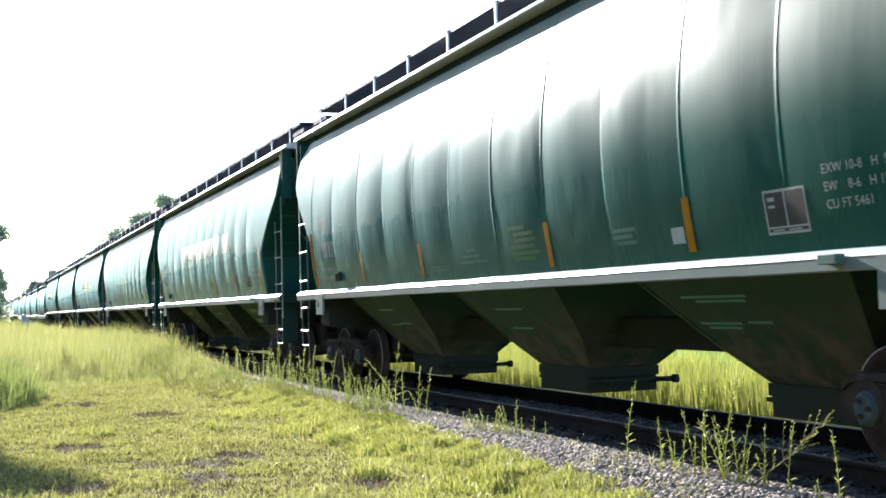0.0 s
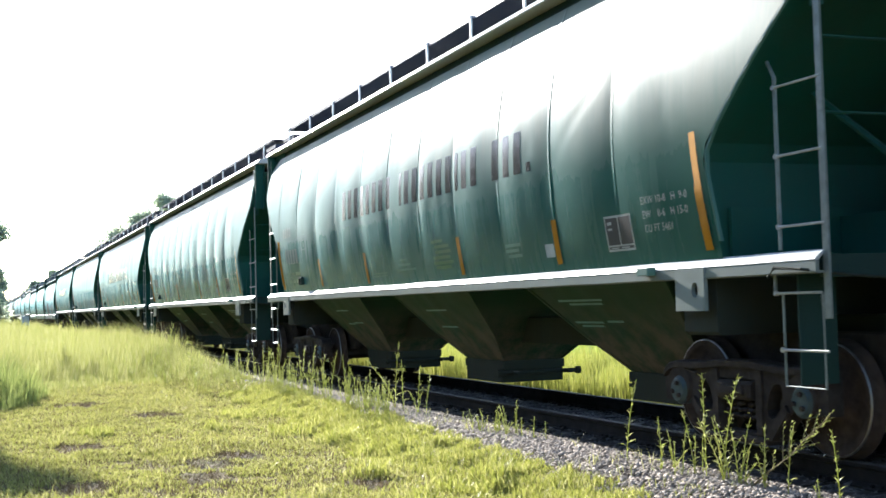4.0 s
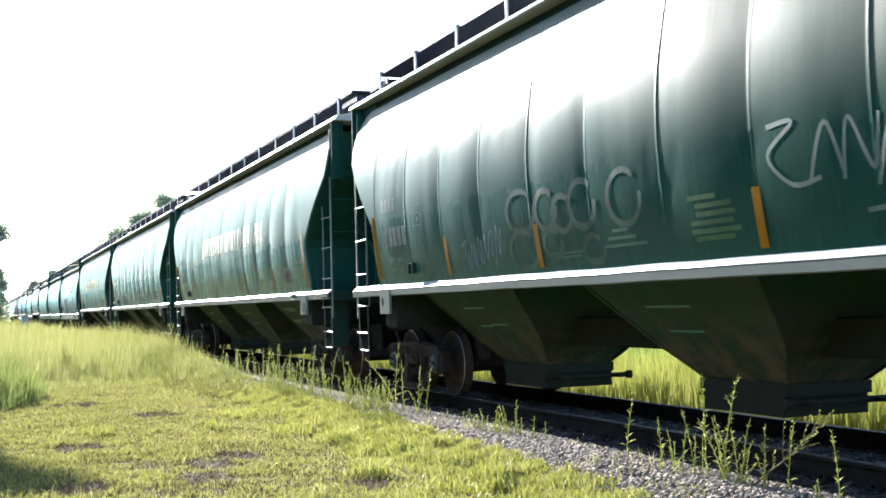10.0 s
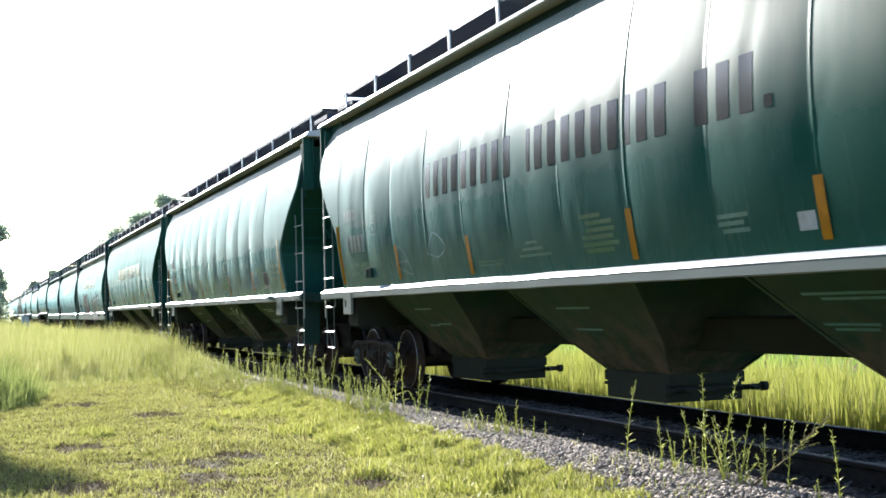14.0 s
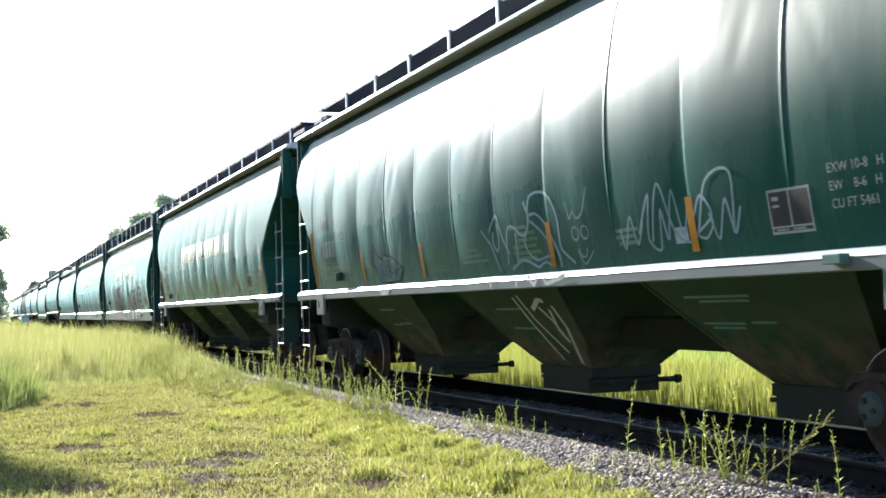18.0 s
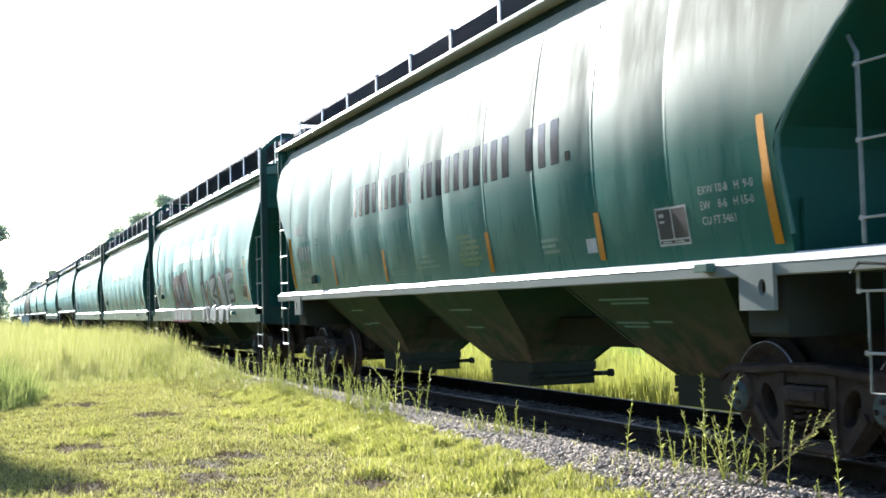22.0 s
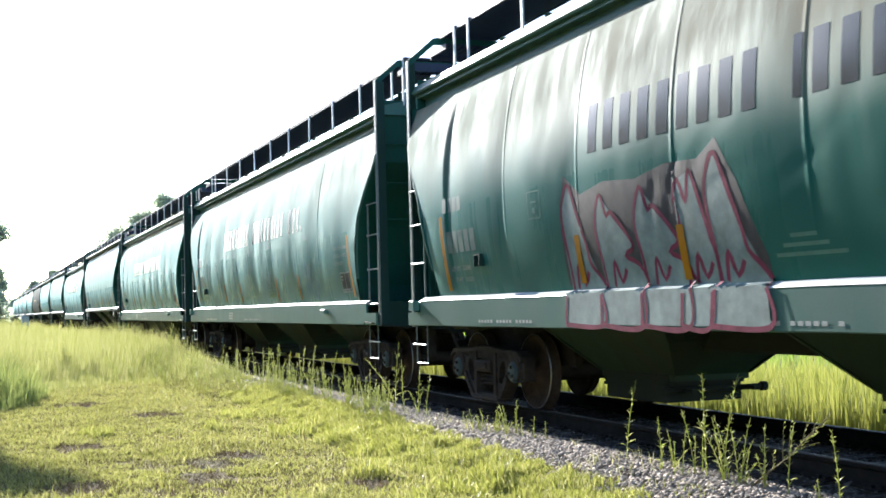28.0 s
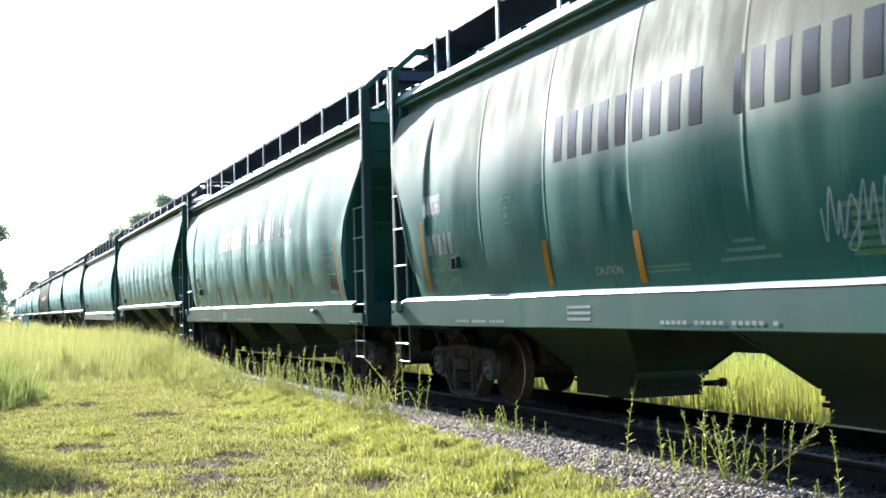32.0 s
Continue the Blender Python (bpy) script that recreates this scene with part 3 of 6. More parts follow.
def spring_mesh():
    s = Soup()
    pts = [(0.075 * math.cos(q), 0.075 * math.sin(q), 0.245 + 0.26 * q / (10 * math.pi)) for q in np.linspace(0, 10 * math.pi, 60)]
    s.rod(pts, 0.018, 5)
    return s.mesh("coil_spring", RUST)


def wheel_mesh(sgn):
    """Flanged wheel about its own middle: tread, rim face, dished plate and hub."""
    s = Soup()
    prof = [(-0.09, 0.0), (-0.09, 0.12), (-0.06, 0.14), (-0.03, 0.20), (-0.015, 0.34), (-0.055, 0.385), (-0.065, 0.40), (-0.066, 0.443)]
    s.lathe([(sgn * y, r) for y, r in prof], 0, 36, 0, caps=False)
    s.lathe([(sgn * y, r) for y, r in ((-0.066, 0.443), (-0.064, 0.4525), (-0.052, 0.4535))], 0, 36, 1, caps=False)
    rim = [(-0.052, 0.453), (0.035, 0.460), (0.045, 0.485), (0.062, 0.484), (0.068, 0.45), (0.068, 0.44)]
    s.lathe([(sgn * y, r) for y, r in rim], 0, 36, 0, caps=False)
    back = [(0.068, 0.441), (0.068, 0.40), (0.03, 0.37), (0.02, 0.20), (0.09, 0.12), (0.09, 0.0)]
    s.lathe([(sgn * y, r) for y, r in back], 0, 36, 0, caps=False)
    return s.mesh("wheel", [WHEEL, TREAD], True)


def axle_mesh():
    s = Soup()
    s.lathe([(-1.08, 0.0), (-1.08, 0.085), (-0.80, 0.085), (-0.72, 0.10), (0, 0.085), (0.72, 0.10), (0.80, 0.085), (1.08, 0.085), (1.08, 0.0)], 0, 16, 0)
    for sg in (-1, 1):
        s.lathe([(sg * 1.0, 0.13), (sg * 1.10, 0.13), (sg * 1.13, 0.10), (sg * 1.13, 0.0)], 0, 16, 1)
        for k in range(3):
            q = 2 * math.pi * k / 3
            s.lathe([(sg * 1.13, 0.022), (sg * 1.155, 0.022)], 0, 6, 0, (0.065 * math.cos(q), 0.065 * math.sin(q)))
    return s.mesh("axle", [RUST, CAP])


def rigging_mesh():
    """Brake levers and hangers between the wheels of a truck."""
    s = Soup()
    s.box(-1.55, 1.55, -0.60, -0.50, 0.52, 0.99, c=0.02)
    return s.mesh("brake_rigging", RUST)


def brake_beam_mesh(sg):
    s = Soup()
    s.prism([(sg * 0.40, 0.30), (sg * 0.58, 0.36), (sg * 0.58, 0.46), (sg * 0.40, 0.46)], -0.72, 0.72)
    return s.mesh("brake_beam", RUST)


def bolster_mesh():
    s = Soup()
    s.box(-0.20, 0.20, -1.05, 1.05, 0.46, 0.70, c=0.05)
    s.box(-0.30, 0.30, -0.35, 0.35, 0.68, 0.86)
    for sg in (-1, 1):
        s.rod([(sg * 0.42, -0.95, 0.40), (sg * 0.42, 0.95, 0.40)], 0.04, 8)
    return s.mesh("bolster", RUST)


def coupler_mesh(sgn, half):
    s = Soup()
    s.box(min(sgn * (half - 0.75), sgn * (half - 0.18)), max(sgn * (half - 0.75), sgn * (half - 0.18)), -0.07, 0.07, 0.80, 0.95, c=0.02)
    s.prism([(sgn * (half - 0.25), 0.74), (sgn * (half + 0.06), 0.74), (sgn * (half + 0.10), 0.80), (sgn * (half + 0.10), 0.95), (sgn * (half + 0.06), 1.01), (sgn * (half - 0.25), 1.01)], -0.15, 0.13)
    # air hose
    s.rod([(sgn * (half - 0.55), -0.35, 0.84), (sgn * (half - 0.35), -0.33, 0.60), (sgn * (half - 0.12), -0.25, 0.42), (sgn * half, -0.18, 0.44)], 0.025, 7)
    return s.mesh("coupler", RUST)


def stub_mesh(sp, sg):
    s = Soup()
    x0, x1 = sorted((sg * 6.22, sg * (sp.half - 0.72)))
    s.box(x0, x1, -0.32, 0.32, 0.86, 1.12, c=0.02)
    return s.mesh("stub_sill", UNDER)


def centre_mesh():
    """Sill that runs through between the hoppers."""
    s = Soup()
    s.box(-6.2, 6.2, -0.30, 0.30, 0.76, 1.10, c=0.02)
    return s.mesh("centre_sill", UNDER)


def body_bolster_mesh(sp, sg):
    s = Soup()
    u = sg * sp.truck
    s.box(u - 0.25, u + 0.25, -1.42, 1.42, 0.98, sp.sill[1] - 0.06, c=0.03)
    return s.mesh("body_bolster", UNDER)


def end_beam_mesh(sp, sg):
    """End beam and the platform plate behind it."""
    s = Soup()
    L = sp.sill[3]
    z = sp.sill[0]
    s.sweep([[(sg * x, y, h) for x, h in ((7.65, z), (L - 0.10, z), (L - 0.10, z - 0.03), (L, z - 0.03), (L, sp.sill[1] - 0.03), (L - 0.10, sp.sill[1] - 0.03), (L - 0.10, z + 0.03), (7.65, z + 0.03))] for y in (-1.40, 1.40)])
    return s.mesh("end_beam", GREEN_DARK)


def end_frame_mesh(sp, sgn):
    """Upright plates, posts and braces of the car's end."""
    s = Soup()
    x = sgn * (sp.sill[3] - 0.06)
    for y in (-0.52, 0.52):
        s.box(x - 0.02, x + 0.02, y - 0.10, y - 0.03, sp.sill[0], sp.z1 + 0.05)
        s.box(x - 0.02, x + 0.02, y + 0.03, y + 0.10, sp.sill[0], sp.z1 + 0.05)
        for z0, z1 in ((sp.sill[0], 2.3), (2.55, 3.2), (3.9, sp.z1 + 0.05)):
            s.box(x - 0.018, x + 0.018, y - 0.04, y + 0.04, z0, z1)
        s.box(x - 0.05, x + 0.05, y - 0.012, y + 0.012, sp.sill[0], sp.z1 + 0.04)
    for y in (-1, 1):
        for z in (2.62, 3.18, 3.78):
            s.rod([(x, y * 1.36, z), (x, y * 0.6, z)], 0.012)
    for y in (-1.36, 1.36):
        s.box(x - 0.035, x + 0.035, y - 0.04, y + 0.04, 3.4, sp.z1 + 0.03, c=0.005)
    for z in (2.35, 3.0, 3.6):
        s.rod([(x, -0.52, z), (x, 0.52, z)], 0.014)
    for y in (-0.55, 0.55):
        s.rod([(x, y, 2.2), (sgn * 7.9, y * 1.5, 3.0)], 0.03)
    x0, x1 = sorted((sgn * 7.62, sgn * 7.66))
    s.box(x0, x1, -1.38, 1.38, sp.sill[1] - 0.05, 2.02)
    s.box(min(x, sgn * 7.6), max(x, sgn * 7.6), -0.30, -0.26, sp.sill[0], 1.95)
    s.box(min(x, sgn * 7.6), max(x, sgn * 7.6), 0.26, 0.30, sp.sill[0], 1.95)
    if sp is B:
        # gable plate over the end platform
        gable = [(-1.43, 4.70), (-1.05, 5.03), (1.05, 5.03), (1.43, 4.70)]
        s.sweep([[(x + dx, y, z + dz) for dx, dz in ((-0.015, -0.05), (0.015, -0.05), (0.015, 0.05), (-0.015, 0.05))] for y, z in gable])
    return s.mesh("end_frame", END)


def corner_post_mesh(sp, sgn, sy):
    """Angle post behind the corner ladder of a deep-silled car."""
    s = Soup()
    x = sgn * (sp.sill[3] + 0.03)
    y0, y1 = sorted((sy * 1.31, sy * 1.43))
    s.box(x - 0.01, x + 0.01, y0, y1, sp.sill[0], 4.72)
    # dark paint stands in for the shade behind the ladder
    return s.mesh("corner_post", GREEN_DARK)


def corner_plate_mesh(sp, sgn, sy):
    """The plate that closes the corner between the eave and the end of the side sheet."""
    s = Soup()
    y0, y1 = sorted((sy * 1.24, sy * 1.255))
    s.prism([(sgn * u, z) for u, z in ((9.12, 4.50), (9.10, 3.54), (8.98, 3.50), (8.70, 3.60), (8.20, 4.20), (8.20, 4.50))], y0, y1)
    x0, x1 = sorted((sgn * 8.99, sgn * 9.03))
    y0, y1 = sorted((sy * 1.25, sy * 1.42))
    s.box(x0, x1, y0, y1, 3.52, 4.50)
    return s.mesh("corner_plate", END)


def edge_flange_mesh(sp, sg, sy):
    """The stiffening lip along the slanting end of the side sheet."""
    s = Soup()
    rings = []
    for k in range(15):
        z = 1.75 + (sp.z1 - 1.80) * k / 14
        e, w = lerp_table(sp.edge, z), curve_table(sp.side, z)
        rings.append([(sg * u, sy * y, z) for u, y in ((e - 0.004, w - 0.001), (e + 0.026, w - 0.001), (e + 0.026, w - 0.03), (e + 0.014, w - 0.03), (e + 0.014, w - 0.012), (e - 0.004, w - 0.012))])
    s.sweep(rings)
    return s.mesh("edge_flange", SILL)


def lever_mesh(sp, sg, sy):
    """Uncoupling lever: a bent bar from the corner of the platform to the coupler."""
    s = Soup()
    z = sp.sill[0]
    L = sp.sill[3]
    s.rod([(sg * (L - 0.50), sy * 1.56, z - 0.02), (sg * (L - 0.42), sy * 1.56, z + 0.05), (sg * (L - 0.12), sy * 1.55, z + 0.03), (sg * (L + 0.10), sy * 1.30, z - 0.02), (sg * (L + 0.12), sy * 0.25, z - 0.10), (sg * (L + 0.25), sy * 0.12, 1.0)], 0.013, 6)
    return s.mesh("uncoupling_lever", UNDER)


def crossover_mesh(sp, sgn):
    """The grating platform across the roof end, with its bracket and grab bar."""
    z, y0, y1 = sp.board
    x0, x1 = sorted((sgn * 8.35, sgn * (9.25 if sp is A else 9.0)))
    s = Soup()
    for y in np.linspace(-y0, y0, 19):
        s.box(x0, x1, y - 0.006, y + 0.006, z - 0.20, z - 0.17)
    for x in np.linspace(x0, x1, 12):
        s.box(x - 0.006, x + 0.006, -y0, y0, z - 0.195, z - 0.175)
    s.box(x0, x1, -y0 - 0.01, -y0, z - 0.24, z - 0.16)
    s.box(x0, x1, y0, y0 + 0.01, z - 0.24, z - 0.16)
    xe = sgn * (9.25 if sp is A else 9.0)
    s.box(xe - 0.01, xe + 0.01, -y0, y0, z - 0.28, z - 0.15)
    return s.mesh("crossover_platform", GRATE)


# ---- lettering, tape and spray paint that lie on the side sheet ----
GRID = {}


def sheet_y(sp, seed, u, z):
    """The side sheet between the points of its grid."""
    cols = GRID.setdefault(sp.half, columns(sp))
    k = min(max(bisect(cols, u) - 1, 0), len(cols) - 2)
    h = (sp.z1 - sp.z0) / ROWS
    r = min(max(int((z - sp.z0) / h), 0), ROWS - 1)
    p = []
    for i, j in ((k, r), (k + 1, r), (k, r + 1), (k + 1, r + 1)):
        key = (sp.half, seed, i, j)
        if key not in GRID:
            GRID[key] = hull_y(sp, cols[i], sp.z0 + h * j, seed)
        p.append(GRID[key])
    a, b = (u - cols[k]) / (cols[k + 1] - cols[k]), (z - sp.z0) / h - r
    return (p[0] * (1 - a) + p[1] * a) * (1 - b) + (p[2] * (1 - a) + p[3] * a) * b


def bisect(values, v):
    lo, hi = 0, len(values)
    while lo < hi:
        m = (lo + hi) // 2
        if v < values[m]:
            hi = m
        else:
            lo = m + 1
    return lo


def on_side(sp, seed, u, z, off=0.006):
    u += sp.shift
    if sp.ribs[0] < u < sp.ribs[-1]:
        return (u, -sheet_y(sp, seed, u, z) - 0.3 * off, z)
    return (u, -hull_y(sp, u, z, seed) - 0.6 * off, z)


def on_car(sp, seed, u, z, off=0.006):
    z0, z1, y, L = sp.sill
    if z < z1 - 0.012:
        return (u + sp.shift, -y - 0.014 - off, z)
    if z < sp.z0 + 0.03:
        z = sp.z0 + 0.03
    return on_side(sp, seed, u, z, off)


def patch(sp, seed, u0, u1, z0, z1, lean=0.0, off=0.006, nu=None, nz=None):
    """A bar of paint on the side sheet. lean shifts its top along the car."""
    nu = nu or max(1, int((u1 - u0) / 0.08))
    nz = nz or max(1, int((z1 - z0) / 0.08))
    v = [on_side(sp, seed, u0 + (u1 - u0) * a / nu + lean * b / nz, z0 + (z1 - z0) * b / nz, off) for b in range(nz + 1) for a in range(nu + 1)]
    f = [(b * (nu + 1) + a, b * (nu + 1) + a + 1, (b + 1) * (nu + 1) + a + 1, (b + 1) * (nu + 1) + a) for b in range(nz) for a in range(nu)]
    return v, f


def bars(sp, seed, runs, name, mat, car, label=""):
    s = Soup()
    for r in runs:
        s.add(*patch(sp, seed, *r))
    ob = hang(name, mesh_of(name, s.v, s.f, mat, True), car, label)
    return tagged(ob, kind="stuff") if len(runs) > 1 else ob


def stroke(sp, seed, path, width, off=0.011):
    """A sprayed line along a path of (u, z), smoothed, as a ribbon on the side."""
    pts = [Vector((a, b)) for a, b in path]
    fine = []
    for k in range(len(pts) - 1):
        p0, p1, p2, p3 = pts[max(k - 1, 0)], pts[k], pts[k + 1], pts[min(k + 2, len(pts) - 1)]
        n = max(2, int((p2 - p1).length / 0.06))
        for j in range(n):
            q = j / n
            fine.append(0.5 * (2 * p1 + (p2 - p0) * q + (2 * p0 - 5 * p1 + 4 * p2 - p3) * q * q + (3 * p1 - p0 - 3 * p2 + p3) * q**3))
    fine.append(pts[-1])
    v, f = [], []
    for k, p in enumerate(fine):
        d = (fine[min(k + 1, len(fine) - 1)] - fine[max(k - 1, 0)])
        d = d.normalized() if d.length > 1e-6 else Vector((1, 0))
        nrm = Vector((-d.y, d.x))
        w = width * (0.8 + 0.25 * noise.noise(Vector((p.x * 3, p.y * 3, 4))))
        for sg in (-0.5, 0.5):
            q = p + nrm * w * sg
            v.append(on_car(sp, seed, q.x, q.y, off))
        if k:
            f.append((2 * k - 2, 2 * k - 1, 2 * k + 1, 2 * k))
    return v, f


def blob(sp, seed, outline, off=0.009):
    """A filled sprayed shape inside an outline of (u, z), cut fine enough to follow the sheet."""
    b = bmesh.new()
    b.faces.new([b.verts.new((u, 0, z)) for u, z in outline])
    bmesh.ops.triangulate(b, faces=b.faces)
    for _ in range(7):
        cut = [e for e in b.edges if e.calc_length() > 0.045]
        if not cut:
            break
        bmesh.ops.subdivide_edges(b, edges=cut, cuts=1)
        bmesh.ops.triangulate(b, faces=b.faces)
    b.verts.index_update()
    v = [on_car(sp, seed, w.co.x, w.co.z, off) for w in b.verts]
    f = [tuple(w.index for w in q.verts) for q in b.faces]
    b.free()
    return v, f


def words(sp, seed, text, u, z, size, name, mat, car, label="", sill=False, wide=1.0):
    """Stencilled words laid on the side sheet or the sill."""
    cu = bpy.data.curves.new("words", "FONT")
    cu.body, cu.size, cu.resolution_u = text, size, 2
    ob = bpy.data.objects.new("words", cu)
    scene.collection.objects.link(ob)
    me = bpy.data.meshes.new_from_object(ob.evaluated_get(bpy.context.evaluated_depsgraph_get()))
    bpy.data.objects.remove(ob)
    bpy.data.curves.remove(cu)
    for w in me.vertices:
        x, y = w.co.x * wide, w.co.y
        w.co = (u + x, -sp.sill[2] - 0.02, z + y) if sill else on_side(sp, seed, u + x, z + y, 0.007)
    me.materials.clear()
    me.materials.append(mat)
    return tagged(hang(name, me, car, label), label, kind="stuff")


# ---- one car with all its parts ----
SHARED = {}


def shared(key, make):
    if key not in SHARED:
        SHARED[key] = make()
    return SHARED[key]


def lettering(sp, seed, car, mat, faded=()):
    """The faded company name as plain blocks, one to a letter; some are worn away."""
    u0 = -3.25 if sp is A else -3.3
    z0, z1 = (2.70, 3.16) if sp is A else (2.72, 3.19)
    u = u0
    count = 0
    for w in (9, 10, 4):
        for k in range(w):
            wide = 0.10 if (w == 10 and k in (0, 7)) or (w == 4 and k == 3) else 0.18
            h1 = z0 + 0.10 if (w == 4 and k == 3) else z1
            if count not in faded:
                bars(sp, seed, [(u, u + wide, z0, h1)], "letter_block", mat, car)
            u += wide + (0.12 if wide < 0.15 else 0.14)
            count += 1
        u += 0.30


LOADS = {1: ("224200", "61800"), 3: ("224800", "61200"), 6: ("224500", "61500"), 7: ("222400", "63600")}


def markings(sp, seed, car, named=True, fade=(), mat=None):
    z = 0 if sp is A else -0.21
    # amber reflective tape
    for u, a, b in ((-7.42, 1.68, 2.62), (-4.62, 1.68, 2.16), (-1.92, 1.66, 2.13), (2.02, 1.66, 2.13), (4.72, 1.68, 2.14), (7.50, 1.68, 2.66)):
        if sp is B:
            u = {-7.42: -7.28, -4.62: -3.65, -1.92: -1.75, 2.02: 1.92, 4.72: 3.76, 7.50: 7.28}[u]
        bars(sp, seed, [(u - 0.055, u + 0.055, a + z, b + z, -0.05 if u == 7.50 else 0.0, 0.045)], "reflector_strip", YELLOW, car, "amber reflective tape")
    # reporting mark and number as bars
    off = 0 if sp is A else -0.15
    bars(sp, seed, [(-7.10 + off + 0.165 * k, -6.98 + off + 0.165 * k, 2.66 + z, 2.84 + z) for k in range(4)], "stencil_mark", MARK, car)
    bars(sp, seed, [(-7.02 + off + 0.19 * k, -6.88 + off + 0.19 * k, 2.15 + z, 2.42 + z) for k in range(5)], "stencil_number", MARK, car)
    if seed in LOADS:
        words(sp, seed, "LD LMT  " + LOADS[seed][0], -7.0 + off, 1.925 + z, 0.085, "stencil_text", WHITE, car, "white stencilled load limit", wide=1.05)
        words(sp, seed, "LT WT    " + LOADS[seed][1], -6.96 + off, 1.785 + z, 0.085, "stencil_text", WHITE, car, "white stencilled light weight", wide=1.05)
    else:
        bars(sp, seed, [(-6.98 + off + a, -6.98 + off + b, h + z, h + 0.06 + z) for h in (1.93, 1.79) for a, b in ((0, 0.2), (0.26, 0.46), (0.56, 0.95))], "stencil_line", GHOST, car)
    # placard with two black fields
    p = 5.78 if sp is A else 6.58
    bars(sp, seed, [(p, p + 0.50, 1.75 + z, 2.085 + z, 0, 0.005)], "placard_border", WHITE, car, "white stencilled border")
    bars(sp, seed, [(p + 0.02, p + 0.24, 1.81 + z, 2.065 + z, 0, 0.008), (p + 0.26, p + 0.48, 1.81 + z, 2.065 + z, 0, 0.008), (p + 0.02, p + 0.48, 1.77 + z, 1.795 + z, 0, 0.008)], "placard_field", BLACK, car, "black consolidated stencil panel")
    bars(sp, seed, [(p + 0.05, p + 0.13, 2.0 + z, 2.03 + z, 0, 0.010), (p + 0.05, p + 0.13, 1.95 + z, 1.97 + z, 0, 0.010), (p + 0.06, p + 0.2, 1.776 + z, 1.787 + z, 0, 0.010), (p + 0.25, p + 0.40, 1.776 + z, 1.787 + z, 0, 0.010)], "placard_line", WHITE, car)
    # small panels
    if sp is A:
        bars(sp, seed, [(4.42, 4.62, 1.76, 1.90)], "route_card", TAG_WHITE, car, "white square card")
    bars(sp, seed, [(-0.5 + 3.9 + a, -0.5 + 3.9 + b, h + z, h + 0.035 + z) for h, a, b in ((1.92, 0, 0.42), (1.86, 0, 0.36), (1.80, 0.05, 0.42))], "stencil_line", GHOST, car)
    bars(sp, seed, [(1.05 + a, 1.05 + b, h + z, h + 0.04 + z) for h, a, b in ((2.10, 0, 0.42), (2.03, 0.1, 0.62), (1.96, 0.1, 0.66), (1.89, 0, 0.62), (1.82, 0, 0.7), (1.76, 0.05, 0.6))], "warning_line", FAINT_YELLOW, car, "faded yellow stencil lines")
    bars(sp, seed, [(a, b, h + z, h + 0.03 + z) for h, a, b in ((1.93, -0.3, 0.0), (1.86, -0.4, 0.12), (1.79, -0.5, 0.3))] + [(-1.7, -0.95, 1.78 + z, 1.80 + z), (-1.7, -0.98, 1.74 + z, 1.76 + z)], "stencil_line", GHOST, car)
    # outlined square of a test mark
    a, b, c, d = (-5.72, -5.42, 2.37, 2.66) if sp is A else (-4.70, -4.40, 2.18, 2.48)
    bars(sp, seed, [(a, b, c, c + 0.015), (a, b, d - 0.015, d), (a, a + 0.015, c, d), (b - 0.015, b, c, d), (a + 0.08, b - 0.08, c + 0.17, c + 0.19), (a + 0.12, b - 0.12, c + 0.06, c + 0.12)], "test_mark", GHOST, car)
    q = 6.50 if sp is A else 6.35
    lines = ("EXW 10-8   H  9-0", "EW    8-6   H 15-0", "CU FT 5461") if sp is A else ("EXW 10-8  H  8-9", "EW   8-6  H 15-0", "CU FT 5400")
    for k, s in enumerate(lines):
        words(sp, seed, s, q, 2.14 + (0.10 if sp is B else 0) - 0.125 * k, 0.098, "stencil_text", WHITE, car, "white stencilled measures")
    if named:
        lettering(sp, seed, car, mat or GHOST, fade)


def hop_tag(car, u, paths, width, mat, label):
    """Sprayed lines on the sloping side of a discharge hopper."""
    s = Soup()
    for p in paths:
        for (ua, za), (ub, zb) in zip(p, p[1:]):
            d = Vector((ub - ua, zb - za)).normalized()
            o = Vector((-d.y, d.x)) * width / 2
            face = lambda x, z: (u + x, -(0.42 + 0.85 * (z - 0.50)) - 0.008, z)
            s.add([face(ua - o.x, za - o.y), face(ub - o.x, zb - o.y), face(ub + o.x, zb + o.y), face(ua + o.x, za + o.y)], [(0, 1, 2, 3)])
    return tagged(hang("hopper_mark", mesh_of("hopper_mark", s.v, s.f, mat), car, label), kind="stuff")


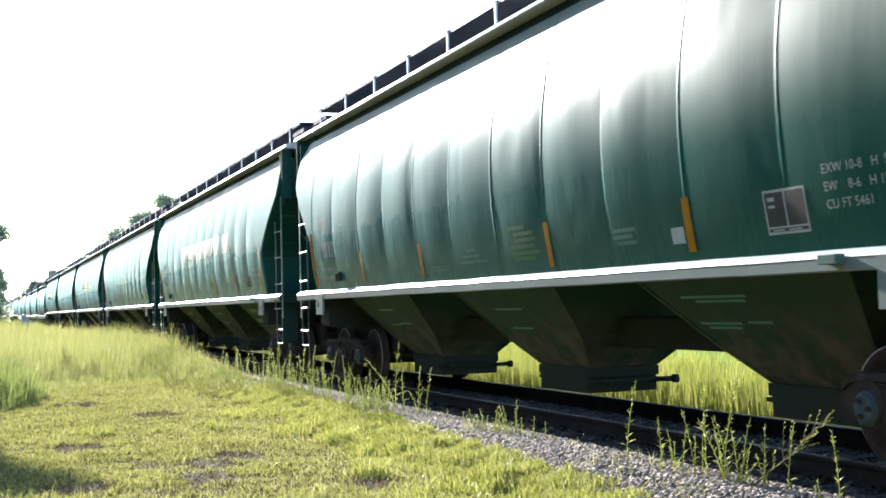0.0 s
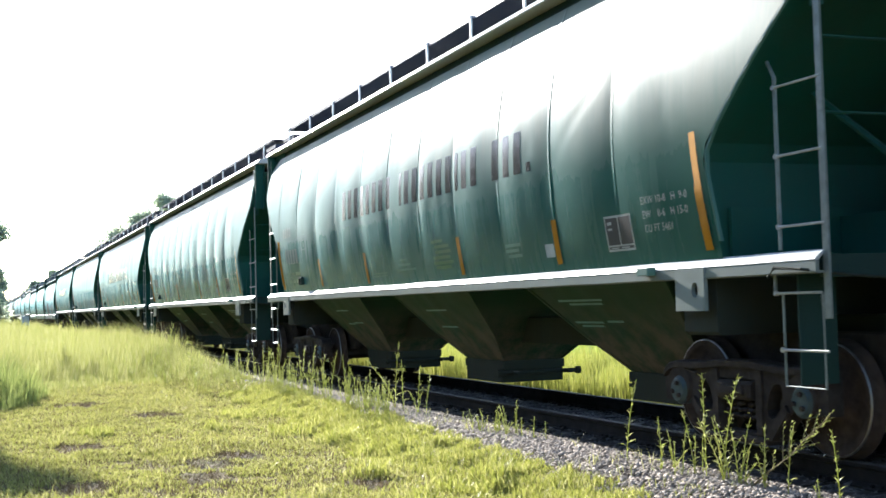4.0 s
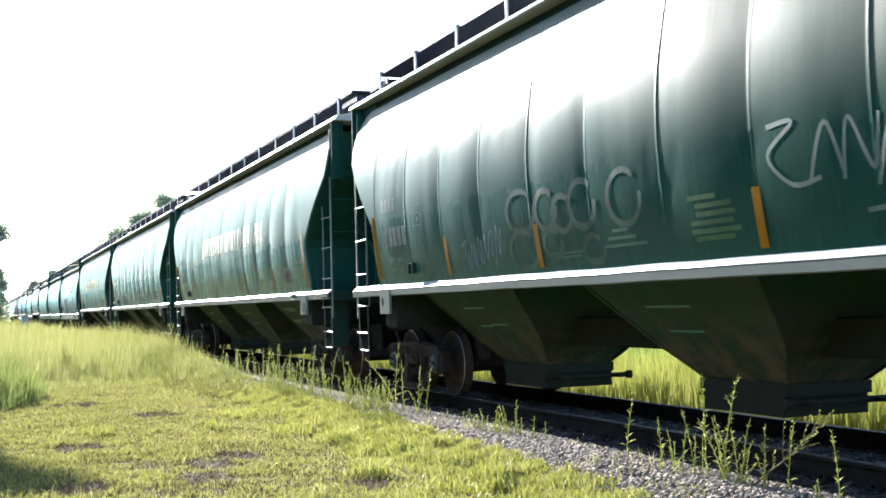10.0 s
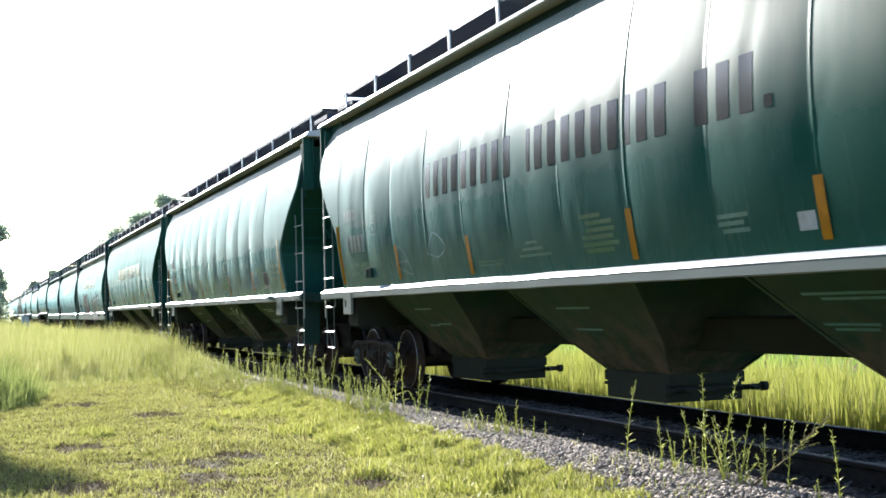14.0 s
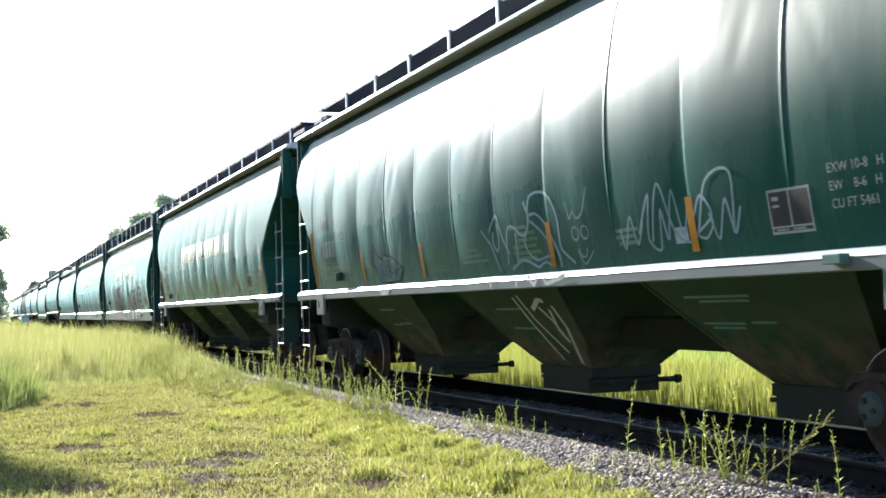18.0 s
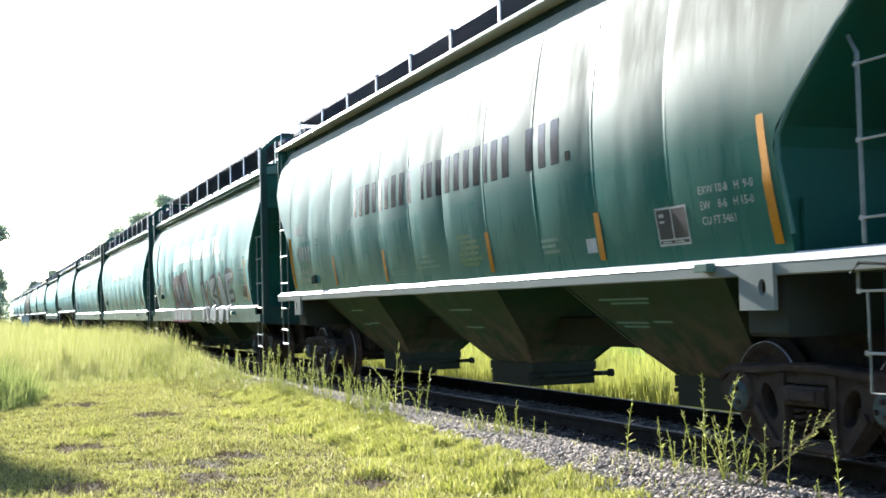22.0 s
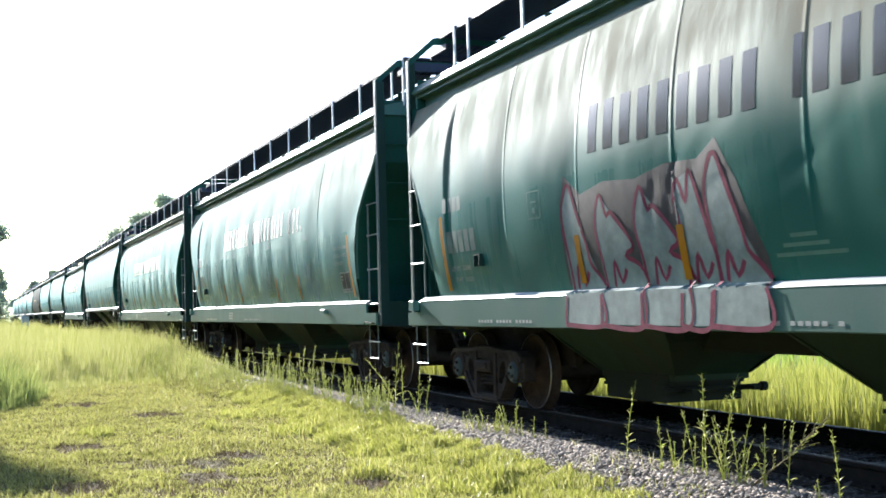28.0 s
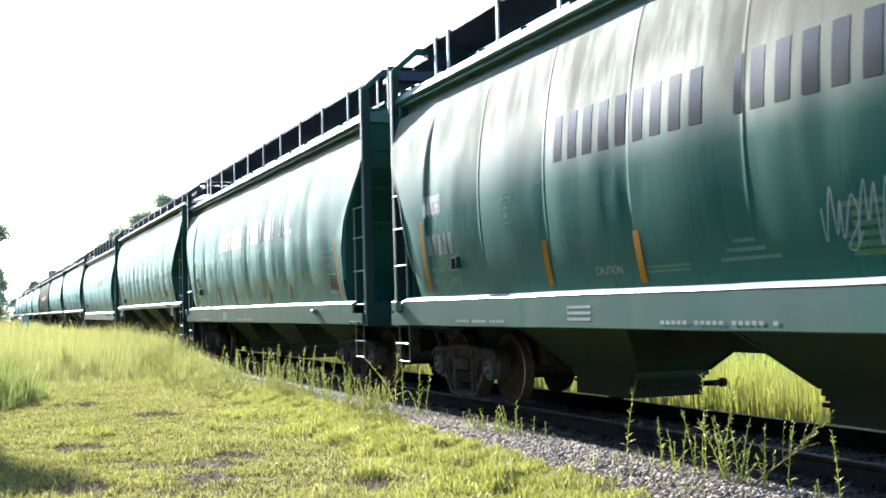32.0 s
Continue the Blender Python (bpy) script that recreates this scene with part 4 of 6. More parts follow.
def build_car(sp, seed, label, body_mat, sill_mat, named=True, fade=(), name_mat=None):
    car = thing("covered_hopper_car", label, "train car", "cars of the train")
    a = sp is A
    hang("body", hull_mesh(sp, seed, body_mat), car, "bulging ribbed steel side sheets")
    for sg in (-1, 1):
        hang("end_sheet", shared(("end", a, sg), lambda: end_mesh(sp, sg)), car)
        hang("end_frame", shared(("endf", a, sg), lambda: end_frame_mesh(sp, sg)), car)
        hang("side_sill", shared(("sill", a, sg, sill_mat.name), lambda: sill_mesh(sp, sg, sill_mat)), car, "pale worn side sill" if a else "deep grey-green side sill")
        hang("sill_flange", shared(("flange", a, sg), lambda: flange_mesh(sp, sg)), car, "sloping top flange in pale paint that mimics sunlight")
        hang("crossover_platform", shared(("cross", a, sg), lambda: crossover_mesh(sp, sg)), car, "dark steel grating")
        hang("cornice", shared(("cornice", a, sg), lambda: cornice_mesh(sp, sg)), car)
        hang("body_bolster", shared(("bbol", a, sg), lambda: body_bolster_mesh(sp, sg)), car)
        hang("end_beam", shared(("ebeam", a, sg), lambda: end_beam_mesh(sp, sg)), car)
        if sg > 0:
            if a:
                hang("hanging_plate", shared("hplate", lambda: hanging_plate_mesh(sp)), car)
            hang("brake_cabinet", shared(("gap_fill", a), lambda: gap_block_mesh(sp)), car, "dark block added on the end platform to hide the sky")
        hang("stub_sill", shared(("stub", a, sg), lambda: stub_mesh(sp, sg)), car)
        hang("coupler", shared(("coup", a, sg), lambda: coupler_mesh(sg, sp.half)), car, "rusty brown coupler")
        z, y0, y1 = sp.board
        e = 8.95 if a else 8.7
        hang("running_board", shared(("board", a, sg), lambda: grating_mesh(-e, e, *sorted((sg * y0, sg * y1)), z)), car, "dark steel grating walkway")
        post = shared(("post", a), lambda: bracket_mesh(sp))
        for u in sp.posts:
            o = hang("board_bracket", post, car)
            o.location = (u, sg * (y0 + 0.012), 0)
        for sx in (-1, 1):
            if not a:
                hang("corner_post", shared(("cpost", sx, sg), lambda: corner_post_mesh(sp, sx, sg)), car)
            if a:
                hang("corner_plate", shared(("corner", sx, sg), lambda: corner_plate_mesh(sp, sx, sg)), car)
            ladder_parts(sp, car, sx, sg, SHARED)
            hang("edge_flange", shared(("flange", a, sx, sg), lambda: edge_flange_mesh(sp, sx, sg)), car, "pale worn lip of the side sheet")
        hang("uncoupling_lever", shared(("lever", a, sg), lambda: lever_mesh(sp, sg, -sg)), car)
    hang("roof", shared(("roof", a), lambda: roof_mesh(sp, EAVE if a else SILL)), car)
    hang("centre_sill", shared("csill", centre_mesh), car)
    hang("hatch_cover", shared(("hatch", a), lambda: hatch_mesh(sp)), car)
    spots = (-4.74, 0.06, 4.86) if a else (-4.38, 0.22, 4.82)
    for u in spots:
        h = hang("hopper", shared(("hop", a), lambda: hopper_mesh(sp)), car, "sloping green discharge hopper")
        h.location = (u, 0, 0)
        for front in (False, True):
            for sy in (-1, 1):
                hang("corner_flange", shared(("flange_h", a, front, sy), lambda: corner_flange_mesh(sp, front, sy)), h)
        hang("discharge_gate", shared("gate", gate_mesh), h, "grimy dark sliding gate")
        hang("operating_shaft", shared("shaft", gate_shaft_mesh), h)
        for y in (-0.37, 0.37):
            rail = hang("gate_rail", shared("gate_rail", gate_rail_mesh), h)
            rail.location = (0, y, 0)
    for sg in (-1, 1):
        if a:
            for sy in (-1, 1):
                hang("jacking_plate", shared(("jack", sg, sy), lambda: jack_mesh(sp, sg, sy, sill_mat)), car, "pale plate with a dark hole")
        t = hang("truck", shared("bolster", bolster_mesh), car, "brown cast steel truck")
        t.location = (sg * sp.truck, 0, 0)
        hang("brake_rigging", shared("rigging", rigging_mesh), t)
        for sx in (-1, 1):
            hang("brake_beam", shared(("beam", sx), lambda: brake_beam_mesh(sx)), t)
        for sy in (-1, 1):
            f = hang("side_frame", shared("sideframe", side_frame_mesh), t)
            f.matrix_basis = pose(0, sy * 1.0, 0, 0, 0, 0 if sy < 0 else 180)
            for dx in (-0.16, 0.0, 0.16):
                c = hang("coil_spring", shared("spring", spring_mesh), t)
                c.location = (dx, sy * 0.985, 0)
    for u in (-sp.truck - 0.889, -sp.truck + 0.889, sp.truck - 0.889, sp.truck + 0.889):
        w = hang("wheelset", shared("axle", axle_mesh), car, "turning axle with two wheels")
        w.location = (u, 0, 0.46)
        for sy in (-1, 1):
            o = hang("wheel", shared(("wheel", sy), lambda: wheel_mesh(-sy)), w, "rusty wheel with polished rim")
            o.location = (0, sy * 0.75, 0)
    ye = Soup()
    ex = lerp_table(sp.edge, 3.85)
    for h, w in ((4.12, 0.30), (4.04, 0.44)):
        ye.add([(ex - 0.008, -0.65, h), (ex - 0.008, -0.65 + w, h), (ex - 0.008, -0.65 + w, h + 0.045), (ex - 0.008, -0.65, h + 0.045)], [(0, 1, 2, 3)])
    tagged(hang("end_stencil", mesh_of("end_stencil", ye.v, ye.f, FAINT_YELLOW), car, "faded yellow stencil lines"), kind="stuff")
    small = Soup()
    u = -5.98
    y = hull_y(sp, u, 1.89, seed)
    small.box(u - 0.09, u + 0.09, -y - 0.05, -y - 0.035, 1.87, 1.885)
    small.box(u - 0.09, u - 0.075, -y - 0.05, -y + 0.02, 1.74, 1.885)
    small.box(u + 0.075, u + 0.09, -y - 0.05, -y + 0.02, 1.74, 1.885)
    hang("card_holder", small.mesh("card_holder", GREEN_DARK), car)
    bx = Soup()
    z0, z1, y, L = sp.sill
    bu, bz = (6.58, 1.50) if a else (5.9, 1.20)
    bx.box(bu - 0.09, bu + 0.09, -y - 0.10, -y - 0.012, bz, bz + 0.07, c=0.006)
    hang("sill_bracket", bx.mesh("sill_bracket", SILL), car)
    if not a:
        bx = Soup()
        bx.box(-8.38, -8.20, -y - 0.10, -y - 0.012, 1.22, 1.36, c=0.006)
        hang("sill_bracket", bx.mesh("sill_bracket", SILL), car)
    if a:
        for u, rows in ((4.8, ((-0.95, 0.05, 1.30), (-0.75, 0.0, 1.26), (-0.95, -0.3, 1.06), (-0.2, 0.15, 1.07), (-0.85, -0.35, 1.02))), (0.0, ((-0.6, 0.2, 1.22), (-0.5, 0.1, 0.98))), (-4.8, ((-0.5, 0.2, 1.24), (0.0, 0.5, 1.02), (-0.4, 0.0, 1.0)))):
            hop_tag(car, u + 0.06, [[(p, h), (q, h)] for p, q, h in rows], 0.022, GHOST, "faint stencil lines")
    markings(sp, seed, car, named, fade, name_mat)
    return car


def gap_block_mesh(sp):
    """Boxes and a drum added on the far side of the end platform to block the sky."""
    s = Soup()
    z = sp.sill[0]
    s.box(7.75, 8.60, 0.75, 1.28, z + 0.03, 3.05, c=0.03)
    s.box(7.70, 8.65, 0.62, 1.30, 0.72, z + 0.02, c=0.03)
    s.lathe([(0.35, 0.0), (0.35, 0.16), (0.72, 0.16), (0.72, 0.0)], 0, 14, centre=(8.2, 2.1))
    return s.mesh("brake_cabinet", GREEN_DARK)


def bracket_mesh(sp):
    z, y0, y1 = sp.board
    s = Soup()
    s.box(-0.026, 0.026, -0.012, 0.012, sp.eave + 0.02, z + 0.012, c=0.003)
    s.box(-0.018, 0.018, -0.012, 0.012, z - 0.03, z + 0.004)
    return s.mesh("board_bracket", BRACKET)


def jack_mesh(sp, sg, sy, mat):
    """Plate under the sill at the bolster, cut round its dark hole."""
    s = Soup()
    x0, x1, z0, z1 = 7.0, 7.44, 1.185, 1.545
    hx, hz, r = 7.30, 1.36, 0.048
    y0, y1 = sorted((sy * 1.485, sy * 1.522))
    ring = []
    for k in range(16):
        q = 2 * math.pi * k / 16
        c, d = math.cos(q), math.sin(q)
        reach = min(((x1 - hx) / c) if c > 1e-6 else ((x0 - hx) / c) if c < -1e-6 else 9, ((z1 - hz) / d) if d > 1e-6 else ((z0 - hz) / d) if d < -1e-6 else 9)
        ring.append(((hx + r * c, hz + r * d * 1.35), (hx + reach * c, hz + reach * d)))
    corners = [(x0, z0), (x1, z0), (x1, z1), (x0, z1)]
    v, f = [], []
    for (ia, oa), (ib, ob) in zip(ring, ring[1:] + ring[:1]):
        loop = [ia, oa]
        for cx, cz in corners:
            if (abs(oa[0] - cx) < 1e-6) != (abs(ob[0] - cx) < 1e-6) and (abs(oa[1] - cz) < 1e-6 or abs(ob[1] - cz) < 1e-6) and min(abs(oa[0] - cx), abs(ob[0] - cx)) < 1e-6 and min(abs(oa[1] - cz), abs(ob[1] - cz)) < 1e-6:
                loop.append((cx, cz))
        loop += [ob, ib]
        s.sweep([[(sg * x, y, z) for x, z in loop] for y in (y0, y1)])
    return s.mesh("jacking_plate", mat, weld=True)


# ---- the train ----
PALE = "green covered hopper car with pale worn sill and bulging sides"
TRAIN = []
START = -13.43


def centre_of(k):
    x = START + A.half
    for j in range(k):
        x -= (B if j in (6, 7, 8, 10) else A).pitch
    return x - (B.half + 0.2 if k in (6, 7, 8, 10) else A.half)


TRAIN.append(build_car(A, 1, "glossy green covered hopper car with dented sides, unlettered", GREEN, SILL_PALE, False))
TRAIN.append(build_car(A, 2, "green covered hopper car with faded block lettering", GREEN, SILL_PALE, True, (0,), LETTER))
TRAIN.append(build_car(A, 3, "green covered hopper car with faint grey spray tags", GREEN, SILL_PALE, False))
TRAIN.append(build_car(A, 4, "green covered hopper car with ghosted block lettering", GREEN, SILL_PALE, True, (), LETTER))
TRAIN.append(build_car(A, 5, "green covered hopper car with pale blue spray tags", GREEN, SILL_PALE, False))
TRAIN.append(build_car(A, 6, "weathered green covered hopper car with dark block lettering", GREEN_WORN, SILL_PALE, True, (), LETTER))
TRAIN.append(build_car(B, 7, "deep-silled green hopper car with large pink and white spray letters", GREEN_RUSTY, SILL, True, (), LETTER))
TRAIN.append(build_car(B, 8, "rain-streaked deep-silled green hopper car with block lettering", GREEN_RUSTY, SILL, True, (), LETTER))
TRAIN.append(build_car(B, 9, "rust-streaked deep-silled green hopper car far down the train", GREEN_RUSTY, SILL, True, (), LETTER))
for k in range(9, 19):
    src = TRAIN[8] if k == 10 else TRAIN[(0, 1, 4)[k % 3]]
    c = copy_thing(src, pose(centre_of(k), 0, 0))
    tagged(c, "dark weathered hopper car far down the train" if k == 13 else PALE)
    if k == 13:
        for o in c.children:
            if o.name.startswith("body"):
                o.data = o.data.copy()
                o.data.materials[0] = GREEN_DARK
    TRAIN.append(c)
for k, c in enumerate(TRAIN):
    c.matrix_basis = pose(centre_of(k), 0, 0)


# ---- spray paint ----
def tags(car, sp, seed, paths, width, mat, label, name="spray_tag"):
    for p in paths:
        hang(name, mesh_of(name, *stroke(sp, seed, p, width), mat), car, label)


STROKES = [[(0, 0), (0.3, 1), (0.5, 0.3), (0.8, 0.9)],
           [(0, 0.6), (0.25, 0), (0.5, 0.9), (0.75, 0.1), (1.0, 0.7)],
           [(0.2, 0.2), (0.6, 0.9), (0.9, 0.5), (0.4, 0.1), (0.7, 0.0), (1.0, 0.3)],
           [(0, 0.3), (0.4, 1.0), (0.3, 0.2), (0.8, 0.0)],
           [(0.1, 0.8), (0.6, 1.0), (0.5, 0.4), (0.9, 0.1)]]


def rounded(p, n=5):
    """Points along a smooth line through p."""
    out = []
    for k in range(len(p) - 1):
        a, b, c, d = p[max(k - 1, 0)], p[k], p[k + 1], p[min(k + 2, len(p) - 1)]
        for j in range(n):
            t = j / n
            out.append(tuple(0.5 * (2 * b[i] + (c[i] - a[i]) * t * 0.8 + (2 * a[i] - 5 * b[i] + 4 * c[i] - d[i]) * t * t * 0.8 + (3 * b[i] - a[i] - 3 * c[i] + d[i]) * t**3 * 0.8 + (c[i] - b[i]) * 0.4 * t) for i in (0, 1)))
    out.append(p[-1])
    return out


def squiggle(rs, u, z, w, h, n):
    """A sprayed scrawl of angular strokes in one go."""
    pts = []
    step = w / n
    for k in range(n):
        cell = rs.choice(STROKES)
        tall = rs.uniform(0.65, 1.05)
        drop = rs.uniform(-0.12, 0.14) * h
        for a, b in cell:
            pts.append((u + step * (k + 1.15 * a + rs.uniform(-0.06, 0.06)) + 0.12 * h * b, z + drop + h * tall * b + rs.uniform(-0.03, 0.03) * h))
    return [(a, max(b, 1.67 if z > 1.61 else 1.46)) for a, b in rounded(pts)]


rs = random.Random(5)
tags(TRAIN[2], A, 3, [squiggle(rs, -4.15, 1.72, 1.25, 0.48, 6)], 0.022, TAG_PALE, "thin pale scrawl")
tags(TRAIN[2], A, 3, [[(u + rx * math.cos(q), max(1.68, z + rz * math.sin(q))) for q in (0.8 + 0.35 * k for k in range(17))] for u, z, rx, rz in [(-2.28, 2.29, 0.36, 0.22), (-2.31, 1.86, 0.34, 0.22), (-1.65, 2.26, 0.25, 0.2), (-1.27, 2.19, 0.22, 0.18), (-0.83, 2.25, 0.26, 0.23), (0.0, 2.24, 0.3, 0.25), (-0.7, 1.79, 0.2, 0.14), (-1.57, 1.9, 0.21, 0.15)]], 0.085, TAG_FAINT, "broad faint grey loops")
CREST = [(-4.2, 2.08), (-4.02, 2.2), (-3.86, 2.05), (-3.64, 1.99), (-3.56, 2.05), (-3.22, 2.01), (-2.92, 1.88), (-2.75, 1.82), (-2.94, 1.69), (-3.0, 1.65), (-3.84, 1.65), (-3.96, 1.86), (-4.18, 1.94)]
hang("spray_letter", mesh_of("spray_letter", *blob(A, 5, CREST), TAG_DULL), TRAIN[4], "small pale blue-grey spray shape")
tags(TRAIN[4], A, 5, [[(-4.01, 2.14), (-4.04, 2.02), (-4.18, 1.95)], [(-4.0, 2.12), (-3.64, 1.98)], [(-3.76, 1.94), (-3.77, 1.72)], [(-3.67, 1.95), (-3.68, 1.74), (-3.45, 1.9), (-3.36, 1.69)], [(-3.56, 2.04), (-3.26, 2.01)], [(-3.24, 1.99), (-3.28, 1.9), (-3.05, 1.74)], [(-3.35, 1.86), (-3.33, 1.78), (-3.2, 1.78)], [(-3.06, 1.88), (-3.06, 1.81), (-2.92, 1.84)], [(-2.82, 1.8), (-2.99, 1.66)], [(-4.1, 2.14), (-4.12, 2.0)], [(-4.02, 2.19), (-4.0, 2.06), (-3.9, 2.0), (-3.88, 1.9)], [(-3.84, 2.0), (-3.86, 1.84), (-3.82, 1.7)], [(-3.58, 2.0), (-3.6, 1.88), (-3.5, 1.72)], [(-3.44, 2.0), (-3.46, 1.94), (-3.38, 1.96)], [(-3.17, 1.95), (-3.12, 1.86), (-3.18, 1.7)]], 0.018, OUTLINE, "thin dark spray outlines", "spray_outline")
tags(TRAIN[4], A, 5, [[(u, max(1.66, z)) for u, z in CREST + CREST[:1]]], 0.024, OUTLINE, "thin dark spray outlines", "spray_outline")
drip = Soup()
drip.sweep([[(-3.80, y, 1.535), (-3.30, y, 1.535), (-3.36, y, 1.50), (-3.42, y, 1.462), (-3.70, y, 1.462)] for y in (-1.513, -1.5185)])
hang("spray_spill", drip.mesh("spray_spill", TAG_FILL), TRAIN[4], "pale spray run over the sill")
tags(TRAIN[4], A, 5, [[(0.23, 2.16), (0.44, 1.99), (0.52, 1.85), (0.6, 1.65)], [(0.45, 2.12), (0.69, 2.3), (0.75, 2.17), (0.85, 1.96), (0.95, 1.85)], [(0.57, 2.11), (0.53, 1.99), (0.62, 1.89), (0.7, 2.02), (0.7, 2.2)], [(0.86, 1.73), (0.95, 2.08), (1.06, 2.15), (1.18, 2.12), (1.34, 2.03), (1.46, 2.05), (1.57, 2.19), (1.49, 2.39)], [(1.18, 2.08), (1.14, 1.74)]], 0.04, TAG_PALE, "pale blue looping tag")
tags(TRAIN[4], A, 5, [[(1.54, 2.14), (1.6, 2.37), (1.68, 2.44), (1.86, 2.46), (2.04, 2.42), (2.17, 2.3), (2.24, 2.13), (2.23, 1.87), (2.3, 1.79), (2.49, 1.68)], [(1.59, 2.23), (1.74, 2.24), (1.92, 2.14), (2.08, 1.93), (2.17, 1.76), (2.16, 1.65)], [(1.6, 2.17), (1.8, 2.06), (1.97, 1.91), (2.04, 1.66)], [(1.54, 2.13), (1.4, 1.96), (1.45, 1.84), (1.6, 1.75), (1.78, 1.76), (1.93, 1.78)], [(0.94, 1.67), (1.24, 1.76), (1.48, 1.72), (1.63, 1.67), (1.82, 1.72), (1.99, 1.66)]], 0.04, TAG_PALE, "pale blue looping tag")
tags(TRAIN[4], A, 5, [[(0.41, 1.585), (0.45, 1.47)], [(1.15, 1.585), (1.16, 1.47)], [(1.47, 1.58), (1.62, 1.48), (1.7, 1.58)], [(1.88, 1.58), (1.91, 1.49), (2.37, 1.56)]], 0.06, TAG_WHITE, "white spray on the sill")
tags(TRAIN[4], A, 5, [[(2.46, 2.30), (2.52, 2.12), (2.60, 2.20), (2.66, 2.12), (2.80, 2.16), (2.95, 2.40)]] + [[(c + 0.075 * math.cos(q), 1.97 + 0.065 * math.sin(q)) for q in (k * 0.7 for k in range(11))] for c in (2.60, 2.80)] + [[(2.62, 1.82), (2.66, 1.74), (2.76, 1.74), (2.80, 1.82)], [(2.60, 1.80), (2.70, 1.66), (2.92, 1.78)]], 0.02, TAG_PALE, "thin pale doodle")
tags(TRAIN[4], A, 5, [squiggle(rs, 3.45, 1.78, 1.9, 0.48, 5), [(4.05, 1.8), (4.25, 2.3), (4.45, 1.85), (4.75, 1.8), (5.0, 2.25), (5.35, 2.28), (5.3, 1.8)]], 0.032, TAG_PALE, "pale blue looping tag")
hop_tag(TRAIN[4], 0.0, [[(0.21, 1.36), (0.19, 1.05), (0.26, 0.59)], [(0.36, 1.38), (0.36, 1.08), (0.55, 0.69)], [(0.51, 1.21), (0.83, 1.32), (0.96, 1.31)], [(0.72, 1.24), (0.8, 1.08), (0.81, 0.82)], [(0.95, 1.21), (0.76, 0.94), (0.81, 0.82)], [(1.08, 1.25), (1.03, 1.0), (0.68, 0.56)]], 0.05, TAG_WHITE, "white sprayed strokes")
tags(TRAIN[2], A, 3, [[(2.22, 2.55), (2.54, 2.55), (2.21, 2.34), (2.47, 2.1), (2.8, 2.12)], [(2.67, 2.08), (2.89, 2.5), (3.05, 2.12)], [(3.04, 2.08), (3.13, 2.5), (3.34, 2.13), (3.42, 2.49)], [(3.36, 2.01), (3.52, 2.4), (3.58, 2.17)], [(3.21, 1.85), (3.51, 1.87)]], 0.045, MARK, "faint pale scrawl")
tags(TRAIN[7], B, 8, [squiggle(rs, 4.15, 1.5, 0.9, 0.40, 7), squiggle(rs, 4.2, 1.78, 0.7, 0.42, 5)], 0.02, TAG_PALE, "thin pale scrawl")
tags(TRAIN[7], B, 8, [squiggle(rs, 0.8, 1.6, 0.75, 0.5, 4)], 0.018, TAG_PALE, "thin pale scrawl")
words(B, 8, "CAUTION", -2.64, 1.54, 0.115, "stencil_text", WHITE, TRAIN[7], "white stencilled word")
bars(B, 8, [(-7.2, -6.6, 2.48, 2.72)], "route_card", TAG_WHITE, TRAIN[7], "pale painted-over patch")
tags(TRAIN[3], A, 4, [[(-4.85, 1.74), (-4.5, 2.14), (-4.1, 1.74), (-4.75, 1.9), (-4.15, 1.92)], [(-3.4, 1.95), (-3.1, 2.24), (-2.7, 2.05), (-3.0, 1.92), (-3.4, 2.0)]], 0.022, TAG_PALE, "thin pale doodles")
for k in (6, 7, 8):
    s = Soup()
    for a, b in ((-6.1, -4.4), (-1.2, 0.55)):
        n = int((b - a) / 0.09)
        for j in range(n):
            if j % 6 != 5:
                s.add([(a + 0.09 * j, -1.516, 1.07), (a + 0.09 * j + 0.06, -1.516, 1.07), (a + 0.09 * j + 0.06, -1.516, 1.105), (a + 0.09 * j, -1.516, 1.105)], [(0, 1, 2, 3)])
    for j in range(3):
        s.add([(-3.0, -1.516, 1.10 + 0.06 * j), (-2.5, -1.516, 1.10 + 0.06 * j), (-2.5, -1.516, 1.13 + 0.06 * j), (-3.0, -1.516, 1.13 + 0.06 * j)], [(0, 1, 2, 3)])
    tagged(hang("sill_stencil", mesh_of("sill_stencil", s.v, s.f, WHITE), TRAIN[k], "tiny white stencil lines"), kind="stuff")
# big letters-like shapes on the first deep-silled car, across side sheet and sill
SPIKE = [(0.0, 1.06), (0.0, 1.62), (-0.05, 2.0), (0.10, 2.30), (0.21, 2.08), (0.29, 2.12), (0.62, 1.80), (0.46, 1.70), (0.72, 1.56), (0.80, 1.06)]
TWIN = [(0.0, 1.06), (0.04, 1.74), (-0.02, 2.16), (0.06, 2.30), (0.16, 2.10), (0.24, 2.36), (0.37, 2.08), (0.46, 1.76), (0.50, 1.60), (0.44, 1.06)]
HORN = [(0.0, 1.06), (0.06, 1.62), (0.02, 2.18), (0.18, 2.46), (0.33, 2.18), (0.46, 1.85), (0.50, 1.66), (0.65, 1.52), (0.76, 1.36), (0.80, 1.06)]
pink = [[(u + a, b) for a, b in shape] for u, shape in ((-3.95, HORN), (-3.2, SPIKE), (-2.44, SPIKE), (-1.78, TWIN), (-1.34, HORN))]
for shape in pink:
    hang("spray_letter", mesh_of("spray_letter", *blob(B, 7, shape), TAG_GREY), TRAIN[6], "pale grey-filled spray shape")
